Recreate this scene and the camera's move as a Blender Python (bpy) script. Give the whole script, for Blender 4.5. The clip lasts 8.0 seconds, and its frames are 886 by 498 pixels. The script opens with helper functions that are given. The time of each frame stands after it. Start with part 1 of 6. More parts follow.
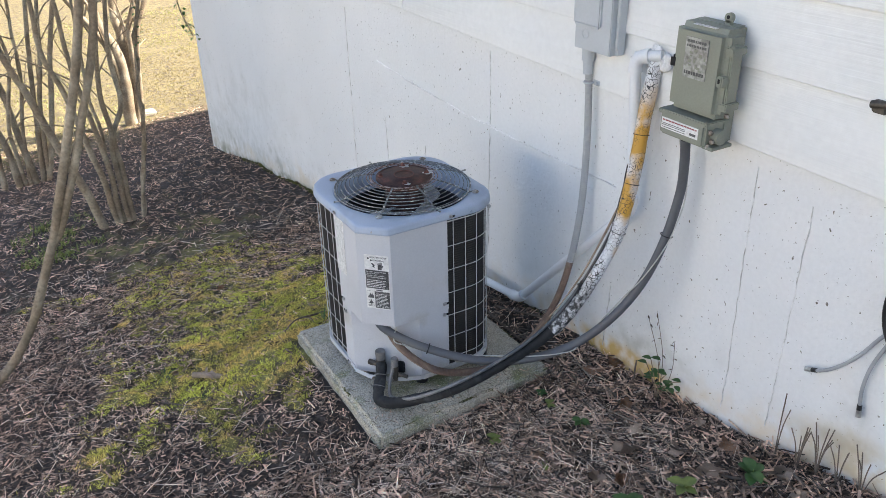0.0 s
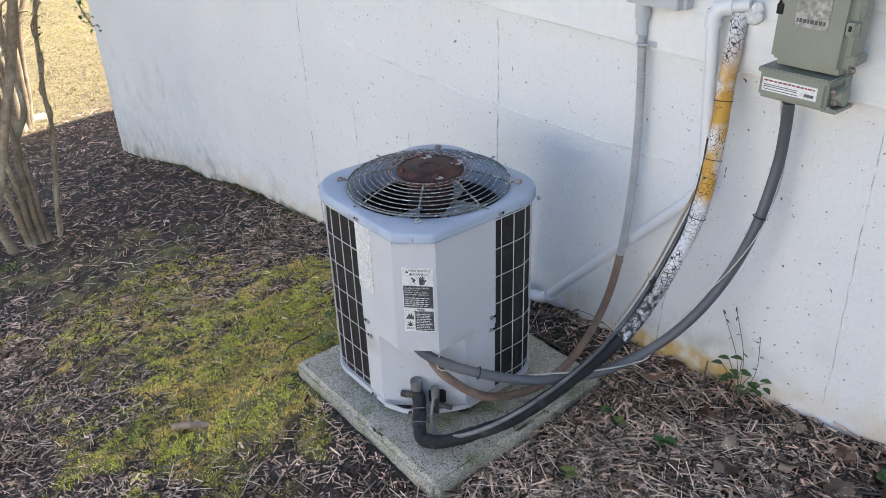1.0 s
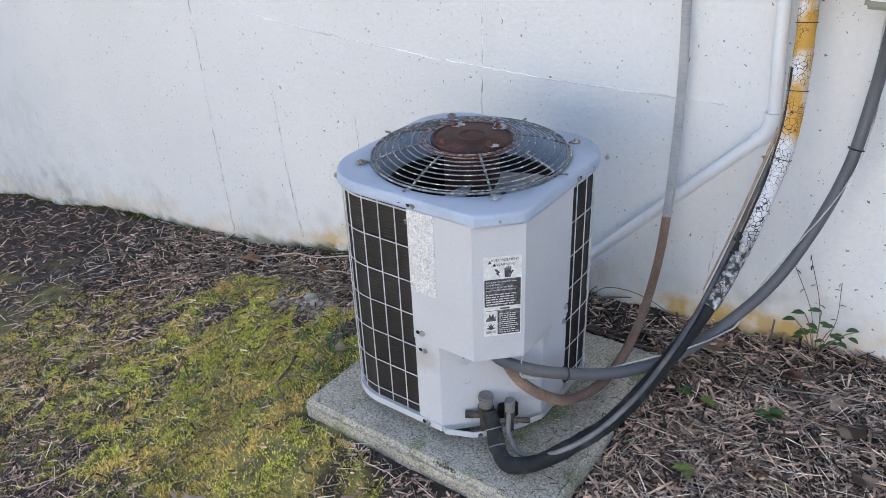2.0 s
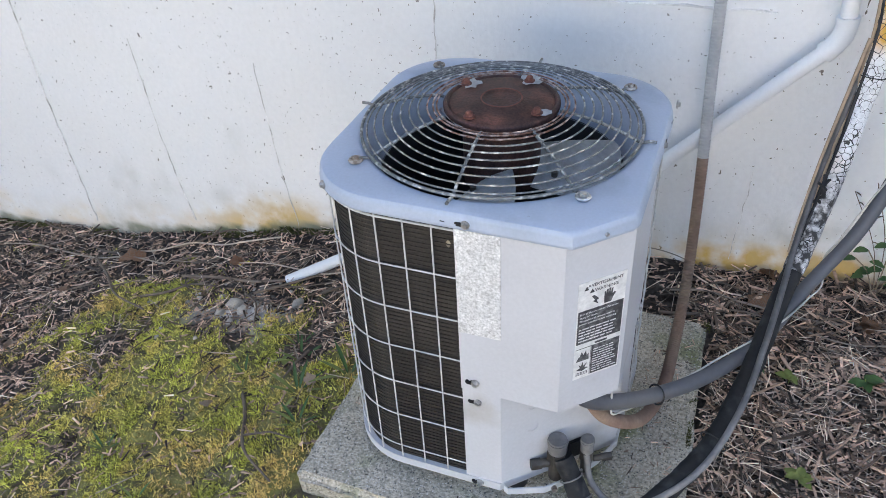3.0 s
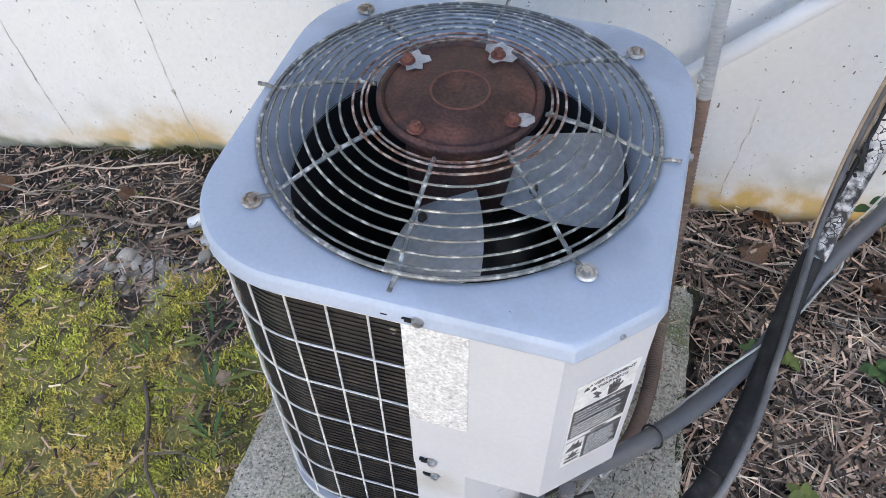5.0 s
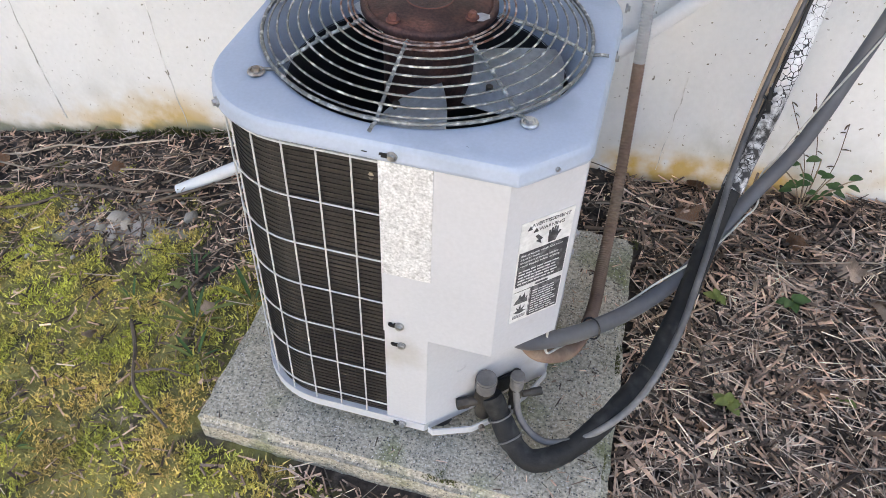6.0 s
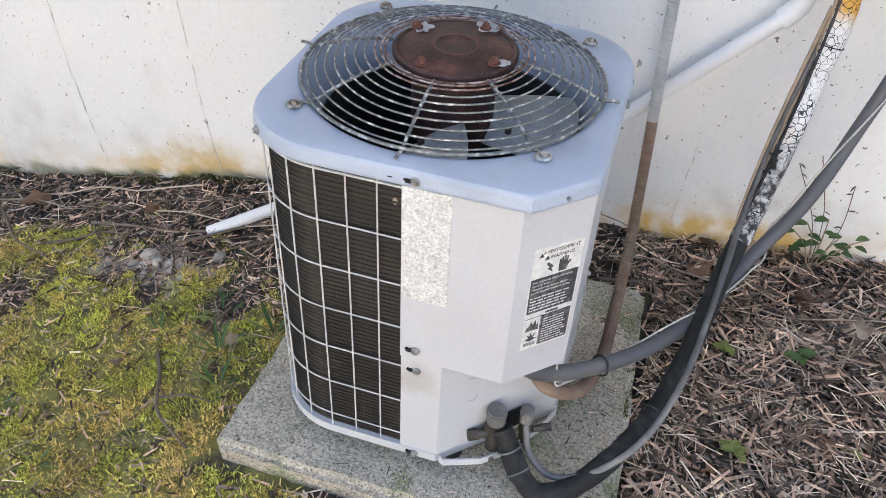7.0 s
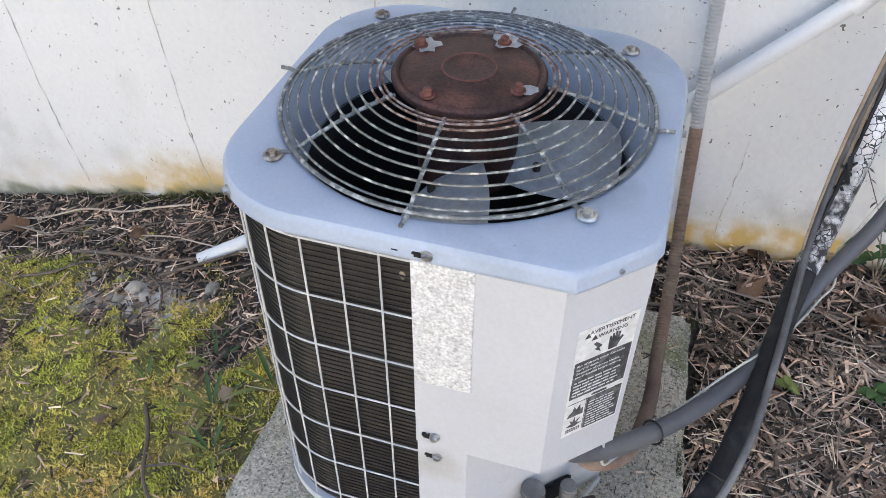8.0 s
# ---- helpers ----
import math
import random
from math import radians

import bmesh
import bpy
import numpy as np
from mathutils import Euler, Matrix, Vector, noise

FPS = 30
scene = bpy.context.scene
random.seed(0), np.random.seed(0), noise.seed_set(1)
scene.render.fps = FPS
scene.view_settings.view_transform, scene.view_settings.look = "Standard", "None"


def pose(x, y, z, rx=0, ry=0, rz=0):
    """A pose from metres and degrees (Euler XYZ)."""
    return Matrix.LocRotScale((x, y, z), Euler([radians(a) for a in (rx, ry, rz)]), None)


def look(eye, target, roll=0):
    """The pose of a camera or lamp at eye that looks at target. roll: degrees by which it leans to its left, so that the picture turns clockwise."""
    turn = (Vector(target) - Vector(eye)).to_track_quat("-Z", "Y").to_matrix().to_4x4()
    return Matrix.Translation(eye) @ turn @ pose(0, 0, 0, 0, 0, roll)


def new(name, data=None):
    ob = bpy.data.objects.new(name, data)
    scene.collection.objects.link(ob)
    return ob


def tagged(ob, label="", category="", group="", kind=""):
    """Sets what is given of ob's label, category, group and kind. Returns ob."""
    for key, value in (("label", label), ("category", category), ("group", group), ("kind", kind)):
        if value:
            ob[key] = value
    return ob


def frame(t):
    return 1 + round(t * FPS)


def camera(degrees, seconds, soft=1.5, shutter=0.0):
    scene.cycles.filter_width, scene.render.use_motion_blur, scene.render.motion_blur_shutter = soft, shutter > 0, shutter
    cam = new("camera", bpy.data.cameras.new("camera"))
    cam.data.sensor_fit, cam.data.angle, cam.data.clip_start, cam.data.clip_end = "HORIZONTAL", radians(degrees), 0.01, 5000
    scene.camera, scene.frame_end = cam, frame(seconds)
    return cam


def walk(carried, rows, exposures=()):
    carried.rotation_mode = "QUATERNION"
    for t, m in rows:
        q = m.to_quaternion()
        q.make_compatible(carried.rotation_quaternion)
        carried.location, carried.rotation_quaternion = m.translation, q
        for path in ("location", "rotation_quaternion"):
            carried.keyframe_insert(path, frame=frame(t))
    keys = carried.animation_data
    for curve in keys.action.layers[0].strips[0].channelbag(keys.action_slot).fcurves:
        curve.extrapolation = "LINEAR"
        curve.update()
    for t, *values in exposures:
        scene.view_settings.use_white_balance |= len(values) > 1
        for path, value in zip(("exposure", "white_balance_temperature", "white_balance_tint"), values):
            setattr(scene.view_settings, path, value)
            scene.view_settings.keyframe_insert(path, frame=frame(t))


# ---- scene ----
cam = camera(57.9, 8.0, soft=0.8)
EXPOSURES = [(0.0, 2.15, 6650, 11), (2.0, 2.3, 6600, 12), (3.5, 2.5, 6800, 12), (4.5, 2.6, 6850, 12), (5.2, 2.68, 7050, 13), (6.5, 2.62, 7500, 14), (8.0, 2.6, 7150, 13)]
PATH = [
    (0, (2.321, -1.194, 1.798), (0.788, -0.308, 0.867), -1.3),
    (0.5, (2.04, -1.327, 1.719), (0.569, -0.355, 0.774), -1.7),
    (1, (1.717, -1.314, 1.642), (0.34, -0.232, 0.677), -2.0),
    (1.5, (1.383, -1.401, 1.54), (0.164, -0.154, 0.562), -1.9),
    (2, (1.015, -1.492, 1.427), (-0.029, -0.094, 0.449), -2.3),
    (2.2, (0.846, -1.45, 1.351), (-0.123, -0.019, 0.344), -2.6),
    (3.3, (0.281, -1.032, 1.343), (-0.243, 0.402, 0.052), -3.6),
    (3.5, (0.237, -0.923, 1.316), (-0.237, 0.483, -0.025), -3.5),
    (4, (0.218, -0.733, 1.371), (-0.187, 0.598, -0.066), -2.9),
    (4.5, (0.202, -0.672, 1.372), (-0.18, 0.595, -0.128), -2.2),
    (5, (0.198, -0.711, 1.336), (-0.177, 0.493, -0.216), -1.3),
    (5.2, (0.209, -0.749, 1.291), (-0.151, 0.428, -0.285), -0.8),
    (6.3, (0.316, -1.094, 1.299), (-0.018, 0.338, -0.057), 3.1),
    (6.5, (0.33, -1.112, 1.31), (-0.028, 0.345, -0.013), 3.2),
    (7, (0.316, -1.112, 1.293), (-0.101, 0.351, -0.005), 3.1),
    (7.5, (0.307, -1.082, 1.266), (-0.135, 0.364, -0.043), 1.8),
    (8, (0.234, -0.871, 1.246), (-0.195, 0.532, -0.113), 0.1),
]
walk(cam, [(t, look(eye, target, roll)) for t, eye, target, roll in PATH], EXPOSURES)
SKY, SUN = 0.09, 4.6
BOW = [(-1.05, -1.52, -0.30), (-1.05, -1.45, -0.25), (-1.05, -1.36, -0.16), (-1.05, -1.25, 0.0), (-1.05, -1.17, 0.17), (-1.05, -1.1, 0.34), (-1.05, -1.02, 0.55), (-1.05, -0.94, 0.78), (-1.05, -0.85, 1.06), (-1.05, -0.8, 1.25), (-1.05, -0.72, 1.6)]
BOW2 = [(-1.05, -1.12, 0.29), (-1.05, -1.06, 0.38), (-1.05, -0.96, 0.6), (-1.05, -0.87, 0.85), (-1.05, -0.78, 1.1), (-1.05, -0.75, 1.25), (-1.05, -0.70, 1.6)]

# ---- world and sun ----
world = bpy.data.worlds.new("sky")
scene.world = world
world.use_nodes = True
wn = world.node_tree.nodes
sky = wn.new("ShaderNodeTexSky")
sky.sky_type, sky.sun_disc = "NISHITA", False
sky.dust_density = 3.0
sky.sun_elevation, sky.sun_rotation = radians(49), radians(14)
world.node_tree.links.new(sky.outputs[0], wn["Background"].inputs[0])
wn["Background"].inputs[1].default_value = SKY
sun_data = bpy.data.lights.new("sun", "SUN")
sun_data.energy, sun_data.angle, sun_data.color = SUN, radians(0.5), (1.0, 0.93, 0.82)
sun = new("sun", sun_data)
sun.matrix_world = look((2.5, 10.0, 12.0), (0, 0, 0))


# ---- materials ----
def rgb(c):
    return (c[0], c[1], c[2], 1.0)


def material(name, base, rough=0.6, metal=0.0, scale=8.0, vary=0.25, grain=120.0, grain_amount=0.15, bump=0.2, second=None, second_amount=0.0, second_scale=3.0, rand=0.0, island=0.0, distance=0.002, contrast=1.0):
    """A surface with variation at two scales, an optional second colour in patches, and fine relief."""
    m = bpy.data.materials.new(name)
    m.use_nodes = True
    n, l = m.node_tree.nodes, m.node_tree.links
    b = n["Principled BSDF"]
    b.inputs["Roughness"].default_value, b.inputs["Metallic"].default_value = rough, metal
    tc = n.new("ShaderNodeTexCoord")
    big, fine = n.new("ShaderNodeTexNoise"), n.new("ShaderNodeTexNoise")
    for node, sc, det in ((big, scale, 5), (fine, grain, 3)):
        node.inputs["Scale"].default_value, node.inputs["Detail"].default_value = sc, det
        l.new(tc.outputs["Object"], node.inputs["Vector"])

    def value_of(node, amount):
        r = n.new("ShaderNodeMapRange")
        r.inputs[1].default_value, r.inputs[2].default_value = 0.25, 0.75
        r.inputs[3].default_value, r.inputs[4].default_value = 1 - amount, 1 + amount
        l.new(node.outputs["Fac"], r.inputs[0])
        return r.outputs[0]

    def times(a, c):
        q = n.new("ShaderNodeMath")
        q.operation = "MULTIPLY"
        l.new(a, q.inputs[0]), l.new(c, q.inputs[1])
        return q.outputs[0]

    v = times(value_of(big, vary), value_of(fine, grain_amount))
    if rand:
        oi = n.new("ShaderNodeObjectInfo")
        r = n.new("ShaderNodeMapRange")
        r.inputs[3].default_value, r.inputs[4].default_value = 1 - rand, 1 + rand
        l.new(oi.outputs["Random"], r.inputs[0])
        v = times(v, r.outputs[0])
    if island:
        ge = n.new("ShaderNodeNewGeometry")
        r = n.new("ShaderNodeMapRange")
        r.inputs[3].default_value, r.inputs[4].default_value = 1 - island, 1 + island
        po = n.new("ShaderNodeMath")
        po.operation = "POWER"
        po.inputs[1].default_value = contrast
        l.new(ge.outputs["Random Per Island"], po.inputs[0])
        l.new(po.outputs[0], r.inputs[0])
        if contrast > 1:
            r.inputs[3].default_value, r.inputs[4].default_value = 1 - island, 1 + island * (contrast + 0.6)
        v = times(v, r.outputs[0])
    col = n.new("ShaderNodeMix")
    col.data_type = "RGBA"
    col.inputs["A"].default_value, col.inputs["B"].default_value = rgb(base), rgb(second or base)
    col.inputs["Factor"].default_value = 0
    if second:
        sp = n.new("ShaderNodeTexNoise")
        sp.inputs["Scale"].default_value, sp.inputs["Detail"].default_value = second_scale, 6
        l.new(tc.outputs["Object"], sp.inputs["Vector"])
        r = n.new("ShaderNodeMapRange")
        r.inputs[1].default_value, r.inputs[2].default_value = 0.62 - second_amount * 0.35, 0.72 - second_amount * 0.2
        l.new(sp.outputs["Fac"], r.inputs[0])
        l.new(r.outputs[0], col.inputs["Factor"])
    hsv = n.new("ShaderNodeHueSaturation")
    l.new(col.outputs["Result"], hsv.inputs["Color"])
    l.new(v, hsv.inputs["Value"])
    l.new(hsv.outputs[0], b.inputs["Base Color"])
    bp = n.new("ShaderNodeBump")
    bp.inputs["Strength"].default_value, bp.inputs["Distance"].default_value = bump, distance
    l.new(fine.outputs["Fac"], bp.inputs["Height"])
    l.new(bp.outputs[0], b.inputs["Normal"])
    return m


def nodes_of(m):
    return m.node_tree.nodes, m.node_tree.links, m.node_tree.nodes["Principled BSDF"]


def speckled(m, scale, size, colour, share=0.5, stretch=(1, 1, 1)):
    """Adds small scattered marks of another colour (chips, pits) over a material's base colour."""
    n, l, b = nodes_of(m)
    src = b.inputs["Base Color"].links[0].from_socket
    tc = n.new("ShaderNodeTexCoord")
    mp = n.new("ShaderNodeMapping")
    mp.inputs["Scale"].default_value = stretch
    l.new(tc.outputs["Object"], mp.inputs[0])
    wob = n.new("ShaderNodeTexNoise")
    wob.inputs["Scale"].default_value = scale * 2.2
    l.new(mp.outputs[0], wob.inputs["Vector"])
    add = n.new("ShaderNodeVectorMath")
    add.operation = "MULTIPLY_ADD"
    l.new(wob.outputs["Color"], add.inputs[0])
    add.inputs[1].default_value = (0.9 / scale,) * 3
    l.new(mp.outputs[0], add.inputs[2])
    vo = n.new("ShaderNodeTexVoronoi")
    vo.inputs["Scale"].default_value = scale
    l.new(add.outputs[0], vo.inputs["Vector"])
    # only a share of the cells carries a mark, each of its own size
    r = n.new("ShaderNodeMapRange")
    r.inputs[1].default_value, r.inputs[2].default_value = 1 - share, 1.0
    r.inputs[3].default_value, r.inputs[4].default_value = 0.0, size
    sep = n.new("ShaderNodeSeparateColor")
    l.new(vo.outputs["Color"], sep.inputs[0])
    l.new(sep.outputs[0], r.inputs[0])
    less = n.new("ShaderNodeMath")
    less.operation = "LESS_THAN"
    l.new(vo.outputs["Distance"], less.inputs[0])
    l.new(r.outputs[0], less.inputs[1])
    mx = n.new("ShaderNodeMix")
    mx.data_type = "RGBA"
    l.new(less.outputs[0], mx.inputs["Factor"])
    l.new(src, mx.inputs["A"])
    mx.inputs["B"].default_value = rgb(colour)
    l.new(mx.outputs["Result"], b.inputs["Base Color"])
    return m


def relief(m, scale, strength, distance, stretch=(1, 1, 1), detail=4):
    """Adds a second, coarser relief on top of the fine one."""
    n, l, b = nodes_of(m)
    src = b.inputs["Normal"].links[0].from_socket
    tc, mp, no, bp = n.new("ShaderNodeTexCoord"), n.new("ShaderNodeMapping"), n.new("ShaderNodeTexNoise"), n.new("ShaderNodeBump")
    mp.inputs["Scale"].default_value = stretch
    no.inputs["Scale"].default_value, no.inputs["Detail"].default_value = scale, detail
    bp.inputs["Strength"].default_value, bp.inputs["Distance"].default_value = strength, distance
    l.new(tc.outputs["Object"], mp.inputs[0]), l.new(mp.outputs[0], no.inputs["Vector"])
    l.new(no.outputs["Fac"], bp.inputs["Height"]), l.new(src, bp.inputs["Normal"])
    l.new(bp.outputs[0], b.inputs["Normal"])
    return m


def attribute_stain(m, name, colour, fineness=14):
    """Mixes a stain colour in by a mesh attribute, broken up by noise."""
    n, l, b = nodes_of(m)
    src = b.inputs["Base Color"].links[0].from_socket
    at = n.new("ShaderNodeAttribute")
    at.attribute_name = name
    no = n.new("ShaderNodeTexNoise")
    no.inputs["Scale"].default_value, no.inputs["Detail"].default_value = fineness, 8
    tc = n.new("ShaderNodeTexCoord")
    l.new(tc.outputs["Object"], no.inputs["Vector"])
    r = n.new("ShaderNodeMapRange")
    r.inputs[1].default_value, r.inputs[2].default_value = 0.3, 0.65
    l.new(no.outputs["Fac"], r.inputs[0])
    mu = n.new("ShaderNodeMath")
    mu.operation = "MULTIPLY"
    l.new(at.outputs["Fac"], mu.inputs[0]), l.new(r.outputs[0], mu.inputs[1])
    mx = n.new("ShaderNodeMix")
    mx.data_type = "RGBA"
    l.new(mu.outputs[0], mx.inputs["Factor"])
    l.new(src, mx.inputs["A"])
    mx.inputs["B"].default_value = rgb(colour)
    l.new(mx.outputs["Result"], b.inputs["Base Color"])
    return m


wall_paint = material("painted_concrete", (0.80, 0.80, 0.79), 0.75, scale=1.3, vary=0.05, grain=70, grain_amount=0.03, bump=0.6, distance=0.004)
relief(wall_paint, 26, 0.5, 0.006)
speckled(wall_paint, 11, 0.06, (0.15, 0.13, 0.11), 0.5, (1.0, 1.0, 0.7))
speckled(wall_paint, 26, 0.085, (0.17, 0.155, 0.13), 0.7, (1.0, 1.0, 0.8))
speckled(wall_paint, 48, 0.14, (0.20, 0.18, 0.15), 0.65, (1.0, 1.0, 0.8))
speckled(wall_paint, 85, 0.16, (0.30, 0.28, 0.24), 0.5)
attribute_stain(wall_paint, "ochre", (0.70, 0.44, 0.09))
attribute_stain(wall_paint, "algae", (0.075, 0.095, 0.02))
attribute_stain(wall_paint, "grime_and_dim", (0.42, 0.42, 0.36))
siding_paint = material("painted_siding", (0.82, 0.82, 0.80), 0.6, scale=2.0, vary=0.04, grain=40, grain_amount=0.03, bump=0.3)
relief(siding_paint, 4.0, 0.55, 0.004, (0.6, 1.0, 34.0), 6)
crack_dirt = material("dark_joint_dirt", (0.40, 0.385, 0.35), 0.9, second=(0.77, 0.76, 0.74), second_amount=0.85, second_scale=22)
seam_white = material("old_paint_ridge", (0.78, 0.78, 0.77), 0.8)
roof_felt = material("roof_shingle", (0.10, 0.10, 0.10), 0.9, bump=0.5)
cap_paint = material("blue_grey_enamel", (0.41, 0.475, 0.575), 0.45, scale=5, vary=0.07, grain=200, grain_amount=0.05, bump=0.06, second=(0.33, 0.385, 0.47), second_amount=0.25, second_scale=9)
speckled(cap_paint, 60, 0.08, (0.12, 0.12, 0.13), 0.12)
panel_paint = material("pale_grey_enamel", (0.60, 0.61, 0.635), 0.38, scale=4, vary=0.05, grain=160, grain_amount=0.04, bump=0.05, second=(0.50, 0.49, 0.47), second_amount=0.15, second_scale=6)
speckled(panel_paint, 40, 0.06, (0.20, 0.17, 0.13), 0.12)
coil_dark = material("dark_coil_fins", (0.036, 0.032, 0.028), 0.6, 0.2, scale=9, vary=0.5, grain=300, grain_amount=0.4, bump=0.3)
coil_tube = material("coil_tube", (0.046, 0.041, 0.036), 0.55, 0.3, scale=14, vary=0.6, second=(0.10, 0.09, 0.075), second_amount=0.3, second_scale=16)
# near-black colours stand for the shade inside the casing, slots and holes
lining_shade = material("shaded_lining", (0.03, 0.031, 0.033), 0.6)
recess_shade_black = material("recess_shade_black", (0.006, 0.006, 0.007), 0.7)
wire_white = material("white_coated_wire", (0.62, 0.62, 0.60), 0.5, vary=0.1)
wire_metal = material("weathered_wire", (0.19, 0.195, 0.19), 0.5, 0.5, scale=60, vary=0.4, second=(0.60, 0.60, 0.57), second_amount=0.3, second_scale=75)
wire_rust = material("rusted_wire", (0.16, 0.075, 0.05), 0.75, 0.2, scale=60, vary=0.4, second=(0.45, 0.36, 0.32), second_amount=0.55, second_scale=80)
rust = material("rusted_plate", (0.066, 0.032, 0.026), 0.62, 0.25, scale=14, vary=0.5, grain=220, grain_amount=0.4, bump=0.5, second=(0.13, 0.052, 0.037), second_amount=0.42, second_scale=18)
rust_red = material("red_rust", (0.15, 0.055, 0.04), 0.7, 0.1, scale=60, vary=0.4, grain=300, bump=0.5)
blade_metal = material("dull_aluminium", (0.74, 0.75, 0.75), 0.55, 0.1, scale=10, vary=0.2, second=(0.58, 0.58, 0.57), second_amount=0.4)
bolt_metal = material("zinc_bolt", (0.45, 0.45, 0.44), 0.35, 0.8, scale=60, vary=0.3)
bolt_brown = material("browned_washer", (0.24, 0.19, 0.15), 0.5, 0.5, scale=80, vary=0.4, second=(0.45, 0.42, 0.38), second_amount=0.5, second_scale=90)
torn_white = material("torn_white_tape", (0.72, 0.72, 0.72), 0.6, scale=60, vary=0.15)
paper_blank = material("faded_sticker", (0.72, 0.72, 0.71), 0.55, scale=60, vary=0.15, grain=260, grain_amount=0.3, second=(0.52, 0.52, 0.50), second_amount=0.3, second_scale=190)
paper = material("sticker_white", (0.76, 0.76, 0.74), 0.45, scale=30, vary=0.05)
ink = material("sticker_ink", (0.060, 0.060, 0.062), 0.5, scale=60, vary=0.3, second=(0.13, 0.13, 0.13), second_amount=0.4, second_scale=120)
ink_red = material("sticker_red_ink", (0.30, 0.06, 0.07), 0.5)
concrete = material("exposed_concrete", (0.47, 0.425, 0.335), 0.9, scale=7, vary=0.2, grain=170, grain_amount=0.55, bump=0.9, second=(0.24, 0.25, 0.13), second_amount=0.28, second_scale=6, distance=0.003)
speckled(concrete, 210, 0.42, (0.10, 0.10, 0.095), 0.6)
speckled(concrete, 240, 0.45, (0.66, 0.63, 0.56), 0.6)
box_green = material("grey_green_enamel", (0.25, 0.26, 0.21), 0.5, scale=6, vary=0.08, grain=200, grain_amount=0.06, bump=0.08)
box_grey = material("pale_grey_box", (0.50, 0.53, 0.55), 0.45, scale=6, vary=0.06, grain_amount=0.03, bump=0.03)
pvc_white = material("white_pvc", (0.78, 0.79, 0.80), 0.35, scale=8, vary=0.05, grain_amount=0.03, bump=0.02)
flex_grey = material("flex_conduit_grey", (0.44, 0.44, 0.43), 0.6, scale=12, vary=0.12, grain_amount=0.06, bump=0.05)
flex_brown = material("flex_conduit_browned", (0.21, 0.135, 0.10), 0.7, scale=14, vary=0.3, second=(0.24, 0.17, 0.12), second_amount=0.4, second_scale=12)
conduit_dark = material("dark_grey_conduit", (0.105, 0.108, 0.118), 0.45, scale=9, vary=0.15, grain_amount=0.06, bump=0.05, second=(0.16, 0.155, 0.15), second_amount=0.4)
foam_black = material("black_foam", (0.014, 0.0145, 0.015), 0.75, scale=25, vary=0.5, bump=0.6, second=(0.05, 0.05, 0.05), second_amount=0.3, second_scale=18)
line_grey = material("thin_line_grey", (0.095, 0.095, 0.097), 0.5, scale=20, vary=0.3, second=(0.22, 0.21, 0.20), second_amount=0.4)
wire_pale = material("pale_wire", (0.60, 0.59, 0.54), 0.5)
brass_dark = material("oxidised_brass", (0.09, 0.078, 0.064), 0.5, 0.5, scale=40, vary=0.4)
black_plastic = material("black_plastic", (0.015, 0.015, 0.017), 0.4)
coax_grey = material("coax_jacket", (0.36, 0.37, 0.38), 0.45, grain_amount=0.04, bump=0.03)
caulk = material("white_caulk", (0.75, 0.75, 0.74), 0.7, bump=0.5)
foil = material("crumpled_foil", (0.40, 0.37, 0.30), 0.35, 0.7, scale=60, vary=0.4)

bark = material("grey_brown_bark", (0.25, 0.19, 0.125), 0.9, scale=9, vary=0.3, grain=70, grain_amount=0.3, bump=0.6, second=(0.37, 0.31, 0.22), second_amount=0.45, second_scale=6)
leaf_green = material("green_leaf", (0.06, 0.13, 0.03), 0.55, island=0.4)
leaf_yellow = material("yellow_green_leaf", (0.22, 0.26, 0.06), 0.55, island=0.3)
leaf_dead = material("dead_leaf", (0.33, 0.165, 0.085), 0.85, scale=30, vary=0.3, rand=0.3, second=(0.30, 0.22, 0.16), second_amount=0.5, second_scale=20)
leaf_pale = material("pale_dead_leaf", (0.48, 0.36, 0.27), 0.85, scale=30, vary=0.3, rand=0.2)
mulch_chip = material("mulch_chip", (0.25, 0.168, 0.120), 0.95, scale=30, vary=0.4, island=0.82, contrast=2.0, second=(0.46, 0.335, 0.25), second_amount=0.3, second_scale=9)
straw = material("dry_straw", (0.52, 0.42, 0.33), 0.9, scale=20, vary=0.3, island=0.7, contrast=1.5)
twig_bark = material("fallen_twig", (0.165, 0.125, 0.095), 0.95, scale=20, vary=0.3, rand=0.3)
moss_tuft = material("moss", (0.62, 0.60, 0.13), 0.95, scale=3, vary=0.35, island=0.6, second=(0.76, 0.56, 0.20), second_amount=0.5, second_scale=7)
stone = material("pale_stone", (0.46, 0.42, 0.36), 0.9, scale=30, vary=0.3, rand=0.25, bump=0.6)
lawn_blade = material("dry_lawn", (0.19, 0.155, 0.065), 0.9, scale=0.6, vary=0.3, island=0.22, second=(0.27, 0.27, 0.08), second_amount=0.4, second_scale=0.5)
moss_dark = material("dark_moss", (0.11, 0.11, 0.03), 0.95, scale=6, vary=0.4, island=0.5)
worn_label = material("worn_label", (0.40, 0.40, 0.38), 0.4, 0.2, scale=30, vary=0.2, second=(0.22, 0.22, 0.20), second_amount=0.5, second_scale=40)
cut_wood = material("pale_broken_wood", (0.36, 0.27, 0.19), 0.9, scale=25, vary=0.25)

# insulation tape: white paint over ochre foam, crazed with cracks
tape_white = material("cracked_white_tape", (0.74, 0.74, 0.74), 0.55, scale=10, vary=0.1)


